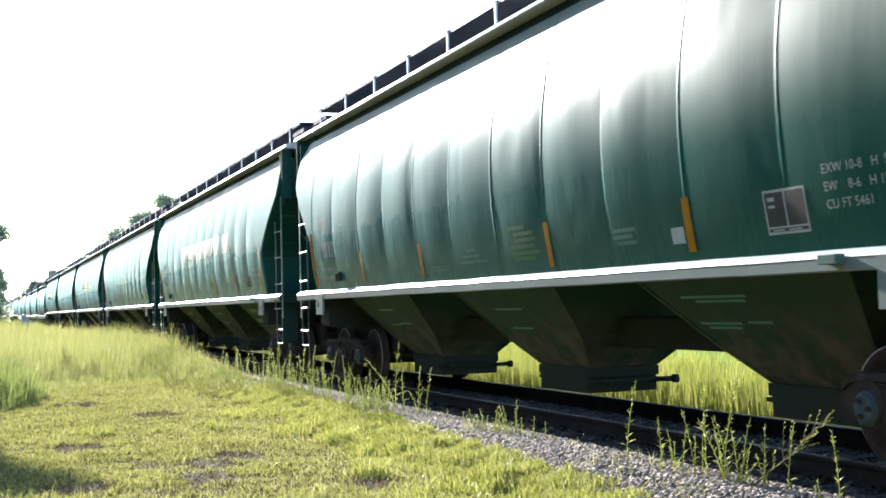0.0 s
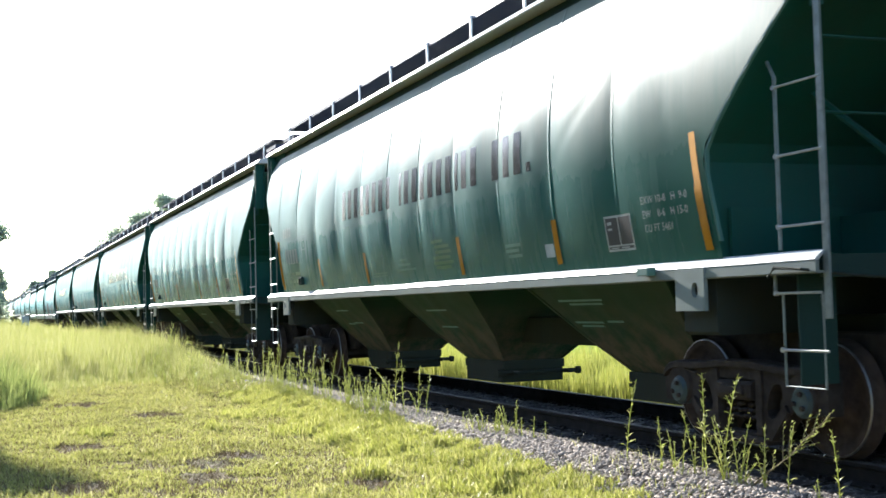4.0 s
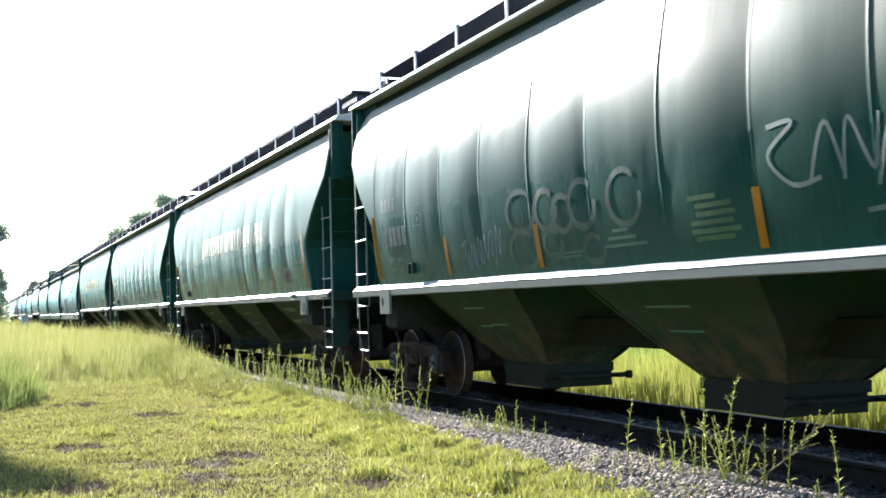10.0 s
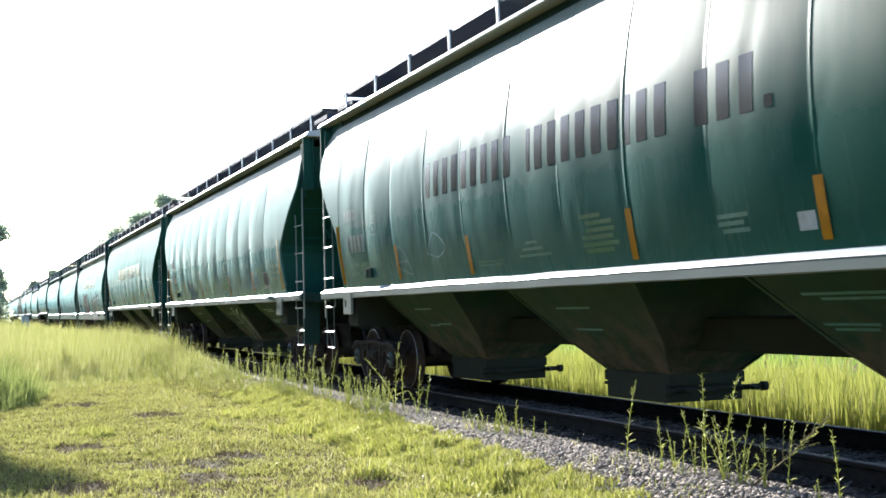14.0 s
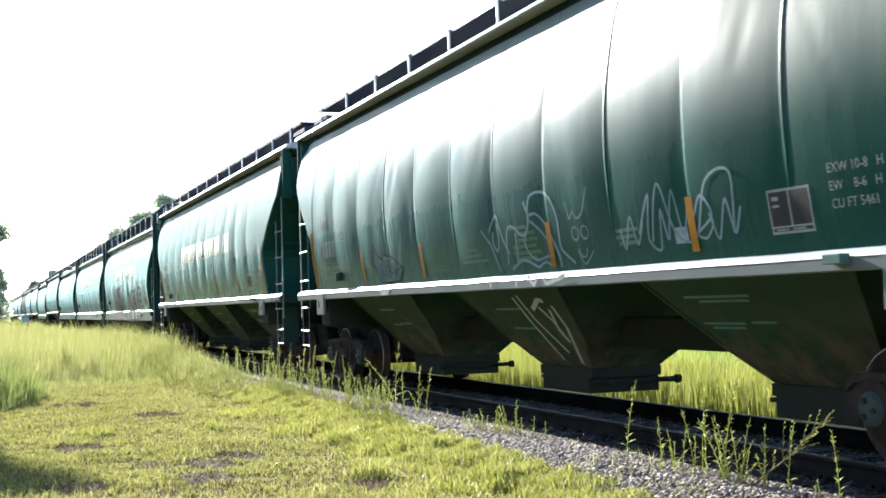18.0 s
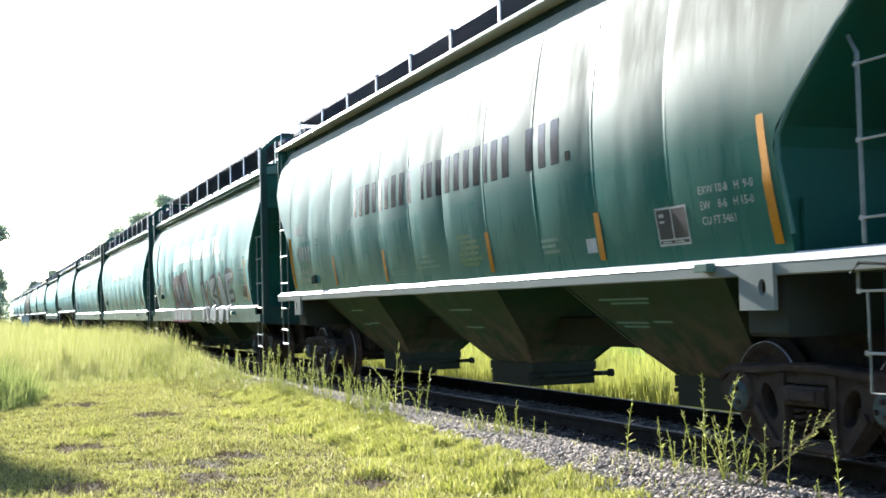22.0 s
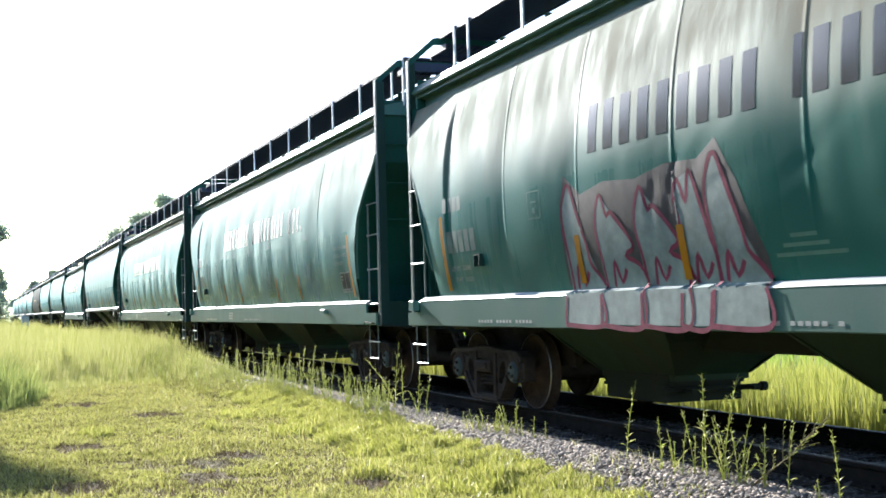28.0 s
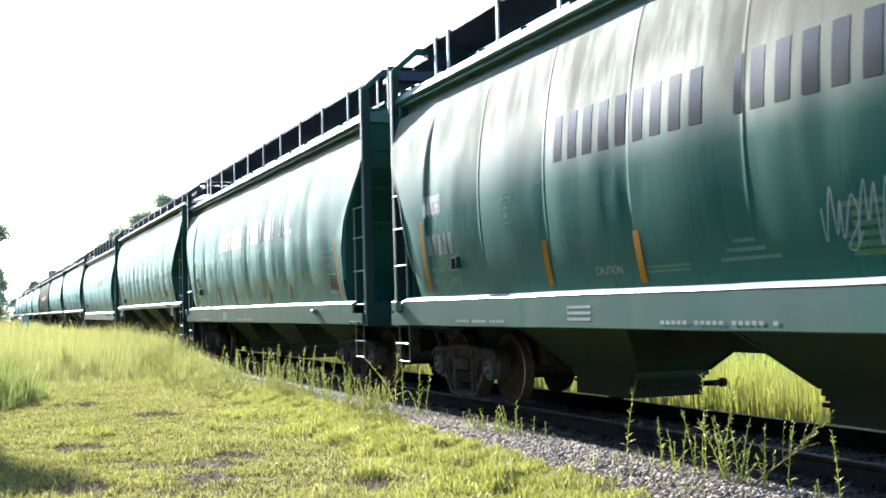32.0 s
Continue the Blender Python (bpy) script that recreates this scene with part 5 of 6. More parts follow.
haze = [(-4.0, 1.45), (-3.98, 2.0), (-3.84, 2.56), (-3.5, 2.34), (-3.0, 2.42), (-2.4, 2.38), (-1.9, 2.46), (-1.4, 2.44), (-1.12, 2.58), (-0.86, 2.2), (-0.6, 1.6), (-0.6, 1.45)]
hang("spray_shadow", mesh_of("spray_shadow", *blob(B, 7, haze, 0.004), TAG_HAZE), TRAIN[6], "dark red spray behind the letters")
inner = [[(p[0][0] + a, b) for a, b in ((0.15, 1.42), (0.22, 1.66), (0.30, 1.46), (0.42, 1.58))] for p in pink]
tags(TRAIN[6], B, 7, [p + p[:1] for p in pink] + inner, 0.06, TAG_PINK, "dark pink spray outlines")
for k in range(4):
    u = 1.25 + 1.13 * k
    outs = ([(u, 1.06), (u + 0.0, 1.95), (u + 0.30, 2.05), (u + 0.42, 1.65), (u + 0.75, 2.05), (u + 1.0, 2.0), (u + 0.66, 1.55), (u + 1.05, 1.06), (u + 0.75, 1.06), (u + 0.42, 1.40), (u + 0.34, 1.06)],
            [(u + 0.05, 1.06), (u + 0.9, 1.06), (u + 1.0, 1.6), (u + 0.45, 1.72), (u + 0.95, 1.95), (u + 0.98, 2.18), (u + 0.2, 2.08), (u + 0.05, 1.66), (u + 0.6, 1.45), (u + 0.08, 1.36)],
            [(u + 0.2, 1.06), (u + 0.7, 1.06), (u + 0.98, 1.6), (u + 0.7, 2.16), (u + 0.3, 2.18), (u + 0.05, 1.6)],
            [(u, 1.06), (u + 0.34, 1.06), (u + 0.38, 1.5), (u + 0.85, 1.55), (u + 0.85, 1.76), (u + 0.42, 1.74), (u + 0.46, 1.98), (u + 1.0, 2.05), (u + 1.0, 2.22), (u + 0.1, 2.18)])[k]
    hang("spray_letter", mesh_of("spray_letter", *blob(B, 7, outs), TAG_FILL), TRAIN[6], "large grey spray shape")
    tags(TRAIN[6], B, 7, [outs + outs[:1]], 0.11, SHADE, "broad dark spray outline", "spray_outline")
    mid = [(u + 0.5 + 1.12 * (a - u - 0.5), max(1.05, 1.62 + 1.12 * (b - 1.62))) for a, b in outs]
    hang("spray_shadow", mesh_of("spray_shadow", *blob(B, 7, mid, 0.004), SHADE), TRAIN[6], "dark spray behind the letters")

# ---- ground ----
def ground_z(x, y):
    a = abs(y)
    if a < 1.75:
        z = -0.20
    elif a < 2.9:
        z = -0.20 - 0.24 * (a - 1.75) / 1.15
    else:
        z = -0.44
    if y < -2.9:
        z += 0.05 * min(1.0, (-y - 2.9) / 3)
        r = max(0.0, min(1.0, (-x - 28) / 60)) * max(0.0, min(1.0, (-y - 2.5) / 4))
        z += 0.55 * r * r * (3 - 2 * r)
        z += 0.045 * noise.noise(Vector((x * 0.35, y * 0.35, 2))) * min(1.0, (-y - 2.9) / 1.5)
    if y > 2.9:
        z += 0.25 * min(1.0, (y - 2.9) / 25) + 0.06 * noise.noise(Vector((x * 0.2, y * 0.2, 8)))
    return z


xs = [-2500, -1500, -900, -600, -420, -320] + list(np.arange(-260, -60, 8.0)) + list(np.arange(-60, 14, 0.5)) + [20, 35, 60, 100, 200, 400, 900, 2500]
ys = [-2500, -1200, -500, -200, -90, -50, -35, -25, -18, -14, -11, -9.5] + list(np.arange(-8.5, -2.9, 0.4)) + [-2.9, -2.6, -2.3, -2.0, -1.75, -1.0, 0, 1.0, 1.75, 2.3, 2.9, 3.5, 4.2, 5, 6, 8, 10, 14, 20, 28, 40, 60, 100, 180, 320, 600, 1200, 2500]
gv = [(x, y, ground_z(x, y)) for x in xs for y in ys]
n = len(ys)
gf = [(a * n + b, (a + 1) * n + b, (a + 1) * n + b + 1, a * n + b + 1) for a in range(len(xs) - 1) for b in range(n - 1)]
ground = thing("ground", "flat sunlit ground of yellow-green grass and bare soil", "ground", kind="structure", me=mesh_of("ground", gv, gf, GROUND, True))

# ---- track ----
track = thing("railway_track", "single railway track with rusty rails on wooden ties", "railway track", kind="structure")
bed = Soup()
ring = [(-2.35, -0.40), (-1.78, -0.188), (1.78, -0.188), (2.75, -0.47)]
rings = []
for k in range(181):
    x = -420 + 480 * k / 180
    rings.append([(x, y + 0.05 * noise.noise(Vector((x, y, 3))), z) for y, z in ring])
bed.sweep(rings)
hang("ballast_bed", bed.mesh("ballast_bed", BED), track, "grey crushed stone bed")
prof = [(-0.075, -0.185), (0.075, -0.185), (0.075, -0.172), (0.012, -0.15), (0.010, -0.05), (0.036, -0.038), (0.036, -0.008), (0.028, 0.0), (-0.028, 0.0), (-0.036, -0.008), (-0.036, -0.038), (-0.010, -0.05), (-0.012, -0.15), (-0.075, -0.172)]
for sg in (-1, 1):
    s = Soup()
    rr = [[(x, sg * 0.7535 + y, z) for y, z in prof] for x in (-420, -200, -80, -20, 60)]
    s.sweep(rr)
    m = len(prof)
    s.i = [1 if (k % m in (6, 7, 8)) and k < 4 * m else 0 for k in range(len(s.f))]
    hang("rail", s.mesh("rail", [RAIL, RAILTOP]), track, "rusty rail with polished head")
tie = Soup()
tie.box(-0.115, 0.115, -1.30, 1.30, -0.36, -0.172, c=0.008)
tie_me = tie.mesh("tie", TIE)
plate = Soup()
for sg in (-1, 1):
    plate.box(-0.09, 0.09, sg * 0.7535 - 0.17, sg * 0.7535 + 0.17, -0.173, -0.160)
    for dx in (-0.05, 0.05):
        plate.box(dx - 0.012, dx + 0.012, sg * 0.7535 - 0.11, sg * 0.7535 - 0.08, -0.162, -0.135)
plate_me = plate.mesh("tie_plate", RAIL)
for k in range(120):
    o = hang("tie", tie_me, track)
    o.matrix_basis = pose(3 - 0.52 * k + rs.uniform(-0.03, 0.03), rs.uniform(-0.04, 0.04), rs.uniform(-0.008, 0.004), 0, 0, rs.uniform(-1.2, 1.2))
    hang("tie_plate", plate_me, o)
far = Soup()
for k in range(120, 700):
    x = 3 - 0.52 * k
    far.box(x - 0.115, x + 0.115, -1.30, 1.30, -0.3, -0.172)
tagged(hang("far_ties", far.mesh("far_ties", TIE), track), kind="stuff")


# ---- loose stones ----
def shoulder(x):
    """How near to the track the lawn reaches."""
    return lerp_table([(-28, -1.45), (-23, -1.75), (-19.3, -1.90), (-15.5, -1.95), (-13, -2.03), (-11.3, -2.09), (-10, -2.13), (-8, -2.25)], x) + 0.10 * noise.noise(Vector((x * 1.1, 0, 3)))


def stones(name, label, count, xr, yr, size, seed, mat=None):
    r = np.random.RandomState(seed)
    base = np.array([(1, 0, 0), (-1, 0, 0), (0, 1, 0), (0, -1, 0), (0, 0, 1), (0, 0, -1)], float)
    tri = np.array([(0, 2, 4), (2, 1, 4), (1, 3, 4), (3, 0, 4), (2, 0, 5), (1, 2, 5), (3, 1, 5), (0, 3, 5)])
    x = xr[0] + (xr[1] - xr[0]) * r.rand(count)**0.75
    y = yr[0] + (yr[1] - yr[0]) * r.rand(count)
    ok = np.array([b > shoulder(a) - 0.05 + 0.16 * noise.noise(Vector((a * 3, b * 3, 7))) for a, b in zip(x, y)])
    x, y = x[ok], y[ok]
    count = len(x)
    v = np.repeat(base[None], count, 0) * (size * (0.45 + 0.8 * r.rand(count, 1, 1)))
    v *= 0.65 + 0.7 * r.rand(count, 6, 1)
    v += 0.25 * size * (r.rand(count, 6, 3) - 0.5)
    q = r.rand(count) * 6.28
    c, s_ = np.cos(q)[:, None], np.sin(q)[:, None]
    t = r.rand(count) * 6.28
    ct, st = np.cos(t)[:, None], np.sin(t)[:, None]
    vx, vy, vz = v[..., 0], v[..., 1], v[..., 2]
    vy, vz = vy * ct - vz * st, vy * st + vz * ct
    vx, vy = vx * c - vy * s_, vx * s_ + vy * c
    g = np.array([max(ground_z(a, b), lerp_table([(1.78, -0.188), (2.35, -0.40)], abs(b))) for a, b in zip(x, y)])
    P = np.stack([vx + x[:, None], vy + y[:, None], vz * 0.6 + g[:, None] + 0.008], -1).reshape(-1, 3)
    F = (tri[None] + 6 * np.arange(count)[:, None, None]).reshape(-1, 3)
    return thing(name, label, "gravel", kind="stuff", me=fast_mesh(name, P, F, mat or STONE))


def fast_mesh(name, P, F, mat):
    me = bpy.data.meshes.new(name)
    me.vertices.add(len(P))
    me.vertices.foreach_set("co", np.asarray(P, np.float32).ravel())
    k = F.shape[1]
    me.loops.add(F.size)
    me.loops.foreach_set("vertex_index", F.astype(np.int32).ravel())
    me.polygons.add(len(F))
    me.polygons.foreach_set("loop_start", np.arange(0, F.size, k, dtype=np.int32))
    me.update(calc_edges=True)
    me.materials.append(mat)
    return me


stones("shoulder_gravel", "grey crushed stone on the track shoulder", 46000, (-6.5, -26), (-2.5, -1.24), 0.029, 4)
stones("near_gravel", "grey crushed stone on the track shoulder", 12000, (8, -6.5), (-2.5, -1.24), 0.036, 43)
stones("track_gravel", "crushed stone between the ties, dark with oil and painted shade", 16000, (8.0, -24), (-1.36, 1.9), 0.032, 9, OILY_SHADED)


# ---- grass ----
def blades(name, label, count, xr, yr, height, width, seed, mat, lean=0.35, keep=None, bias=1.0, patchy=0.0, tall=None):
    """Many tapered, bent grass blades on the ground in a stretch of the plan."""
    r = np.random.RandomState(seed)
    x = xr[0] + (xr[1] - xr[0]) * r.rand(count)**bias
    y = yr[0] + (yr[1] - yr[0]) * r.rand(count)
    ok = np.ones(count, bool)
    if keep:
        ok &= np.array([keep(a, b) for a, b in zip(x, y)])
    if patchy:
        ok &= np.array([noise.noise(Vector((a * 0.9, b * 0.9, 5))) + 0.55 * noise.noise(Vector((a * 3.1, b * 3.1, 1))) for a, b in zip(x, y)]) > r.rand(count) * 1.5 - 1.75 + patchy
    x, y = x[ok], y[ok]
    m = len(x)
    g = np.array([ground_z(a, b) for a, b in zip(x, y)]) - 0.01
    clump = np.array([0.9 + 0.5 * noise.noise(Vector((a * 0.7, b * 0.7, 11))) + 0.75 * noise.noise(Vector((a * 3.3, b * 3.3, 4))) for a, b in zip(x, y)]).clip(0.25)
    h = height * (0.45 + 0.75 * r.rand(m)) * clump
    if tall:
        h *= np.array([tall(a, b) for a, b in zip(x, y)])
    q = r.rand(m) * 6.283
    w = width * (0.7 + 0.6 * r.rand(m))
    d = lean * h * (0.2 + r.rand(m))
    p = r.rand(m) * 6.283
    base = np.stack([x, y, g], 1)
    side = np.stack([np.cos(q), np.sin(q), 0 * q], 1) * w[:, None] * 0.5
    mid = base + np.stack([d * 0.3 * np.cos(p), d * 0.3 * np.sin(p), h * 0.6], 1)
    top = base + np.stack([d * np.cos(p), d * np.sin(p), h], 1)
    V = np.stack([base - side, base + side, mid + side * 0.8, mid - side * 0.8, top], 1).reshape(-1, 3)
    o = 5 * np.arange(m)[:, None]
    F = np.concatenate([o + np.array([[0, 1, 2]]), o + np.array([[0, 2, 3]]), o + np.array([[3, 2, 4]])])
    return thing(name, label, "grass", kind="stuff", me=fast_mesh(name, V, F, mat))


BARE = [(-15.8, -5.9, 0.55), (-14.2, -4.3, 0.4), (-13.6, -4.7, 0.5), (-20.5, -4.4, 0.7), (-18.6, -3.6, 0.3), (-12.5, -4.9, 0.5), (-11.3, -3.6, 0.35), (-12.2, -6.2, 0.6), (-23.5, -5.4, 0.7)]


def bare(x, y):
    """How worn the lawn is: 1 in the middle of a bare patch."""
    v = 0.0
    for a, b, r in BARE:
        d = math.hypot((x - a) * 0.7, y - b) / (0.8 * r) + 0.45 * noise.noise(Vector((x * 4, y * 4, 1)))
        v = max(v, soft(1.35 - d))
    return v


def soft(v):
    v = max(0.0, min(1.0, v))
    return v * v * (3 - 2 * v)


def lawn_edge(x, y):
    """True on the mown side of the uneven edge between lawn and shoulder."""
    return noise.noise(Vector((x * 37, y * 37, 3))) * 0.5 + 0.5 > 0.92 * bare(x, y) and y < shoulder(x) - 0.12 * noise.noise(Vector((x * 7, y * 7, 5))) and x > -37.2 - 1.4 * y + 1.5 * noise.noise(Vector((y * 0.6, 3, 0)))


def verge(x, y):
    return x < -27 + 3.5 * noise.noise(Vector((x, y * 2, 6))) and y > -2.5 + 1.1 * noise.noise(Vector((x * 1.3, y * 5, 2)))


def verge_height(x, y):
    return 0.12 + 0.88 * soft((y + 3.4) / 1.2) * soft((-x - 25) / 15)


def rough_height(x, y):
    return 0.12 + 0.88 * soft((-34.5 - 1.4 * y - x) / 7)


def rough_edge(x, y):
    return y < -1.85 - 0.3 * noise.noise(Vector((x * 0.8, 0, 3))) and x < -34.5 - 1.4 * y + 2.0 * noise.noise(Vector((y * 0.6, 3, 0))) - 3.0 * abs(noise.noise(Vector((x * 9.1, y * 9.3, 7))))


def worn_stones(count, seed):
    """Small stones that lie in the bare patches of the lawn."""
    r = random.Random(seed)
    tri = [(0, 2, 4), (2, 1, 4), (1, 3, 4), (3, 0, 4)]
    base = [(1, 0, 0), (-1, 0, 0), (0, 1, 0), (0, -1, 0), (0, 0, 0.8)]
    P, F = [], []
    while len(F) < 4 * count:
        cx, cy, rad = r.choice(BARE)
        x, y = cx + r.gauss(0, 0.55) * rad, cy + r.gauss(0, 0.4) * rad
        size, z = r.uniform(0.006, 0.024), ground_z(x, y) - 0.002
        o = len(P)
        P += [(x + size * (a + r.uniform(-0.4, 0.4)), y + size * (b + r.uniform(-0.4, 0.4)), z + size * c) for a, b, c in base]
        F += [tuple(o + k for k in t) for t in tri]
    return thing("lawn_stones", "dry brown crumbs and small stones in the bare patches of the lawn", "gravel", kind="stuff", me=fast_mesh("lawn_stones", np.array(P), np.array(F), CRUMB))


worn_stones(1500, 61)
blades("mown_grass", "short yellow-green mown grass with thin bare patches", 390000, (-8, -36), (-7.6, -1.5), 0.062, 0.010, 21, LAWN, 0.9, lawn_edge, 1.0, 0.5)
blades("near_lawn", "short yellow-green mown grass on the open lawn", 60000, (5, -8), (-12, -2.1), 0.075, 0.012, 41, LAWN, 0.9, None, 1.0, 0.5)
blades("side_lawn", "mown grass reaching to the added trees out of view", 70000, (8, -60), (-20, -7.6), 0.10, 0.03, 42, LAWN, 0.9, None, 1.0, 0.4)
blades("dry_thatch", "dead brown grass lying between the green blades", 105000, (-8, -30), (-7.6, -2.0), 0.055, 0.010, 29, THATCH, 1.6)
blades("lawn_tufts", "scattered longer tufts in the mown grass", 22000, (-8, -36), (-7.6, -2.1), 0.13, 0.011, 22, LAWN, 0.8, lawn_edge, 1.0, 1.35)
CLUMPS = [(-16.55, -2.95, 0.55), (-17.3, -3.95, 0.25), (-17.6, -5.6, 0.3), (-15.2, -2.75, 0.4), (-13.6, -2.75, 0.5), (-10.6, -2.75, 0.45), (-12.0, -3.3, 0.3), (-9.6, -3.6, 0.35), (-19.5, -3.1, 0.5)]
blades("grass_clump", "bright taller clumps of grass in the lawn", 50000, (-8.5, -21), (-6.2, -2.3), 0.17, 0.013, 45, CLUMP, 0.7, lambda x, y: any(math.hypot((x - a) * 0.7, y - b) < r * (0.75 + 0.6 * noise.noise(Vector((x * 5, y * 5, a)))) for a, b, r in CLUMPS))
blades("edge_grass", "dense lime-green grass along the gravel edge", 70000, (-8, -24), (-3.3, -1.7), 0.10, 0.009, 46, CLUMP, 0.7, lambda x, y: shoulder(x) - 0.9 - 0.3 * noise.noise(Vector((x * 0.9, y, 4))) < y < shoulder(x) + 0.06 - 0.14 * noise.noise(Vector((x * 6, y * 6, 5))))
blades("shoulder_grass", "sparse grass growing through the gravel edge", 7000, (-8, -34), (-2.4, -1.25), 0.12, 0.007, 23, TALL, 0.7, None, 1.0, 1.15)
blades("verge_grass", "rough grass on the overgrown track shoulder", 36000, (-22, -50), (-3.6, -1.5), 0.85, 0.009, 28, TALL, 0.5, verge, 1.0, 0.0, verge_height)
blades("tall_grass", "tall pale uncut grass beside the track", 130000, (-25, -66), (-9, -1.6), 0.85, 0.010, 24, TALL, 0.35, rough_edge, 1.0, 0.0, rough_height)
blades("far_tall_grass", "tall pale uncut grass far along the track", 60000, (-55, -220), (-16, -1.8), 0.9, 0.04, 25, TALL, 0.35, None, 1.4)
blades("weed_thicket", "soft thicket of pale green weeds beside the lawn", 5200, (-22.8, -30), (-7.9, -5.6), 0.72, 0.014, 33, THICKET, 0.6, lambda x, y: (x + 26)**2 / 11 + (y + 6.85)**2 / 0.95 < 0.8 + 0.5 * noise.noise(Vector((x * 2, y * 4, 1))), 1.0, 0.0, lambda x, y: 1.25 - 0.8 * ((x + 26)**2 / 11 + (y + 6.85)**2 / 0.95))
blades("field_edge_grass", "tall yellow grass on the other side of the track", 120000, (4, -45), (2.9, 6.5), 0.60, 0.011, 26, FIELD, 0.25)
blades("far_bank_grass", "tall grass along the far side of the track", 40000, (-42, -190), (2.3, 7), 1.0, 0.04, 30, TALL, 0.3, None, 1.5)
blades("field_grass", "green meadow beyond the track", 60000, (4, -70), (6, 45), 0.35, 0.04, 27, MEADOW, 0.4, None, 1.0)


# ---- weeds ----
def weed(x, y, h, seed, spread=1.0):
    r = random.Random(seed)
    ob = thing("weed", "tall leafy green weed growing at the gravel edge", "weed", "weeds along the track")
    ob.matrix_basis = pose(x, y, ground_z(x, y) - 0.01)
    s, l = Soup(), Soup()

    def leaf(p, a, length, rise):
        d = Vector((math.cos(a), math.sin(a), rise)).normalized()
        w = Vector((-math.sin(a), math.cos(a), 0)) * length * 0.11
        mid = p + d * length * 0.5
        tip = p + d * length + Vector((math.cos(a), math.sin(a), -0.6)) * length * 0.22
        l.add([tuple(p), tuple(mid + w), tuple(tip), tuple(mid - w)], [(0, 1, 2, 3)])

    for stem in range(r.choice((1, 1, 2, 3))):
        hh = h * (1 if stem == 0 else r.uniform(0.45, 0.8))
        bend = r.uniform(-0.14, 0.14) * (1 + stem), r.uniform(-0.14, 0.14) * (1 + stem)
        at = lambda q: Vector((bend[0] * hh * q * (0.4 + q), bend[1] * hh * q * (0.4 + q), hh * q))
        s.rod([at(q / 5) for q in range(6)], [0.005, 0.0048, 0.0044, 0.004, 0.003, 0.0015], 5)
        n = int(7 + 30 * hh)
        for k in range(n):
            q = 0.12 + 0.86 * (k + r.random()) / n
            length = r.uniform(0.03, 0.085) * (1.1 - 0.6 * q) * spread * (0.6 + 0.8 * min(1.0, hh))
            leaf(at(q), k * 2.4 + r.uniform(-0.8, 0.8), length, r.uniform(0.3, 2.0))
        # side shoots with small leaves and seed heads
        for k in range(int(7 * hh) if hh > 0.3 else 0):
            q = r.uniform(0.35, 0.9)
            a = r.uniform(0, 6.28)
            p, e = at(q), hh * r.uniform(0.10, 0.24) * (1.2 - q)
            d = Vector((math.cos(a) * 0.6, math.sin(a) * 0.6, 1.0)).normalized()
            s.rod([p, p + d * e * 0.6, p + d * e + Vector((0, 0, 0.15 * e))], [0.003, 0.0025, 0.001], 4)
            for m in range(6):
                leaf(p + d * e * (0.25 + 0.15 * m), a + m * 2.2, r.uniform(0.018, 0.04) * spread, r.uniform(0.6, 2.4))
        for k in range(9):
            leaf(at(0.84 + 0.018 * k), k * 2.4, r.uniform(0.015, 0.03), r.uniform(1.0, 3.0))
    hang("stem", s.mesh("stem", WEED), ob)
    hang("foliage", l.mesh("foliage", WEED), ob)
    return ob


WEEDS = [(-9.94, -1.5, 0.71), (-8.98, -1.5, 0.37), (-8.62, -1.5, 0.84), (-8.37, -1.5, 0.83), (-8.13, -1.5, 0.52), (-8.16, -1.5, 0.45), (-7.82, -1.5, 0.48), (-7.54, -1.5, 0.52), (-6.95, -1.5, 0.53), (-7.17, -1.5, 0.17), (-16.66, -1.5, 0.94), (-16.3, -1.5, 0.71), (-15.68, -1.5, 0.65), (-15.36, -1.5, 0.63), (-18.33, -1.75, 0.72), (-13.35, -1.5, 0.24), (-12.88, -1.5, 0.24), (-12.66, -1.5, 0.31), (-12.42, -1.5, 0.39), (-11.96, -1.5, 0.25), (-14.04, -1.5, 0.15)]
FAR_WEEDS = [(-28.92, -1.75, 0.67), (-26.87, -1.75, 0.64), (-25.95, -1.75, 0.58), (-25.02, -1.75, 0.66), (-23.18, -1.75, 0.79), (-22.85, -1.75, 0.8), (-22.12, -1.75, 0.68), (-21.14, -1.75, 0.66), (-20.49, -1.75, 0.82), (-19.72, -1.75, 0.7)]
CLUSTERS = [(-17.0, -1.75, 6, 0.5, 0.15, 0.45), (-9.2, -1.6, 2, 0.5, 0.12, 0.35), (-13.4, -1.6, 7, 0.7, 0.12, 0.22), (-24.5, -1.9, 14, 3.0, 0.2, 0.45), (-8.0, -1.5, 1, 0.5, 0.1, 0.3), (-8.75, -1.48, 6, 0.45, 0.1, 0.6), (-12.6, -1.55, 6, 0.9, 0.12, 0.3), (-21.5, -1.85, 18, 3.6, 0.2, 0.78), (-17.2, -1.8, 9, 1.2, 0.15, 0.6), (-19.5, -1.98, 22, 2.6, 0.22, 0.6), (-16.0, -2.0, 12, 0.9, 0.2, 0.5), (-23.5, -2.2, 18, 2.5, 0.3, 0.65), (-30, -1.9, 12, 4.0, 0.2, 0.5), (-24.5, -2.7, 12, 2.5, 0.4, 0.75), (-28.5, -2.7, 14, 2.5, 0.5, 1.0), (-34, -2.5, 14, 3.5, 0.5, 1.15), (-31, -3.6, 8, 2.0, 0.5, 1.05)]

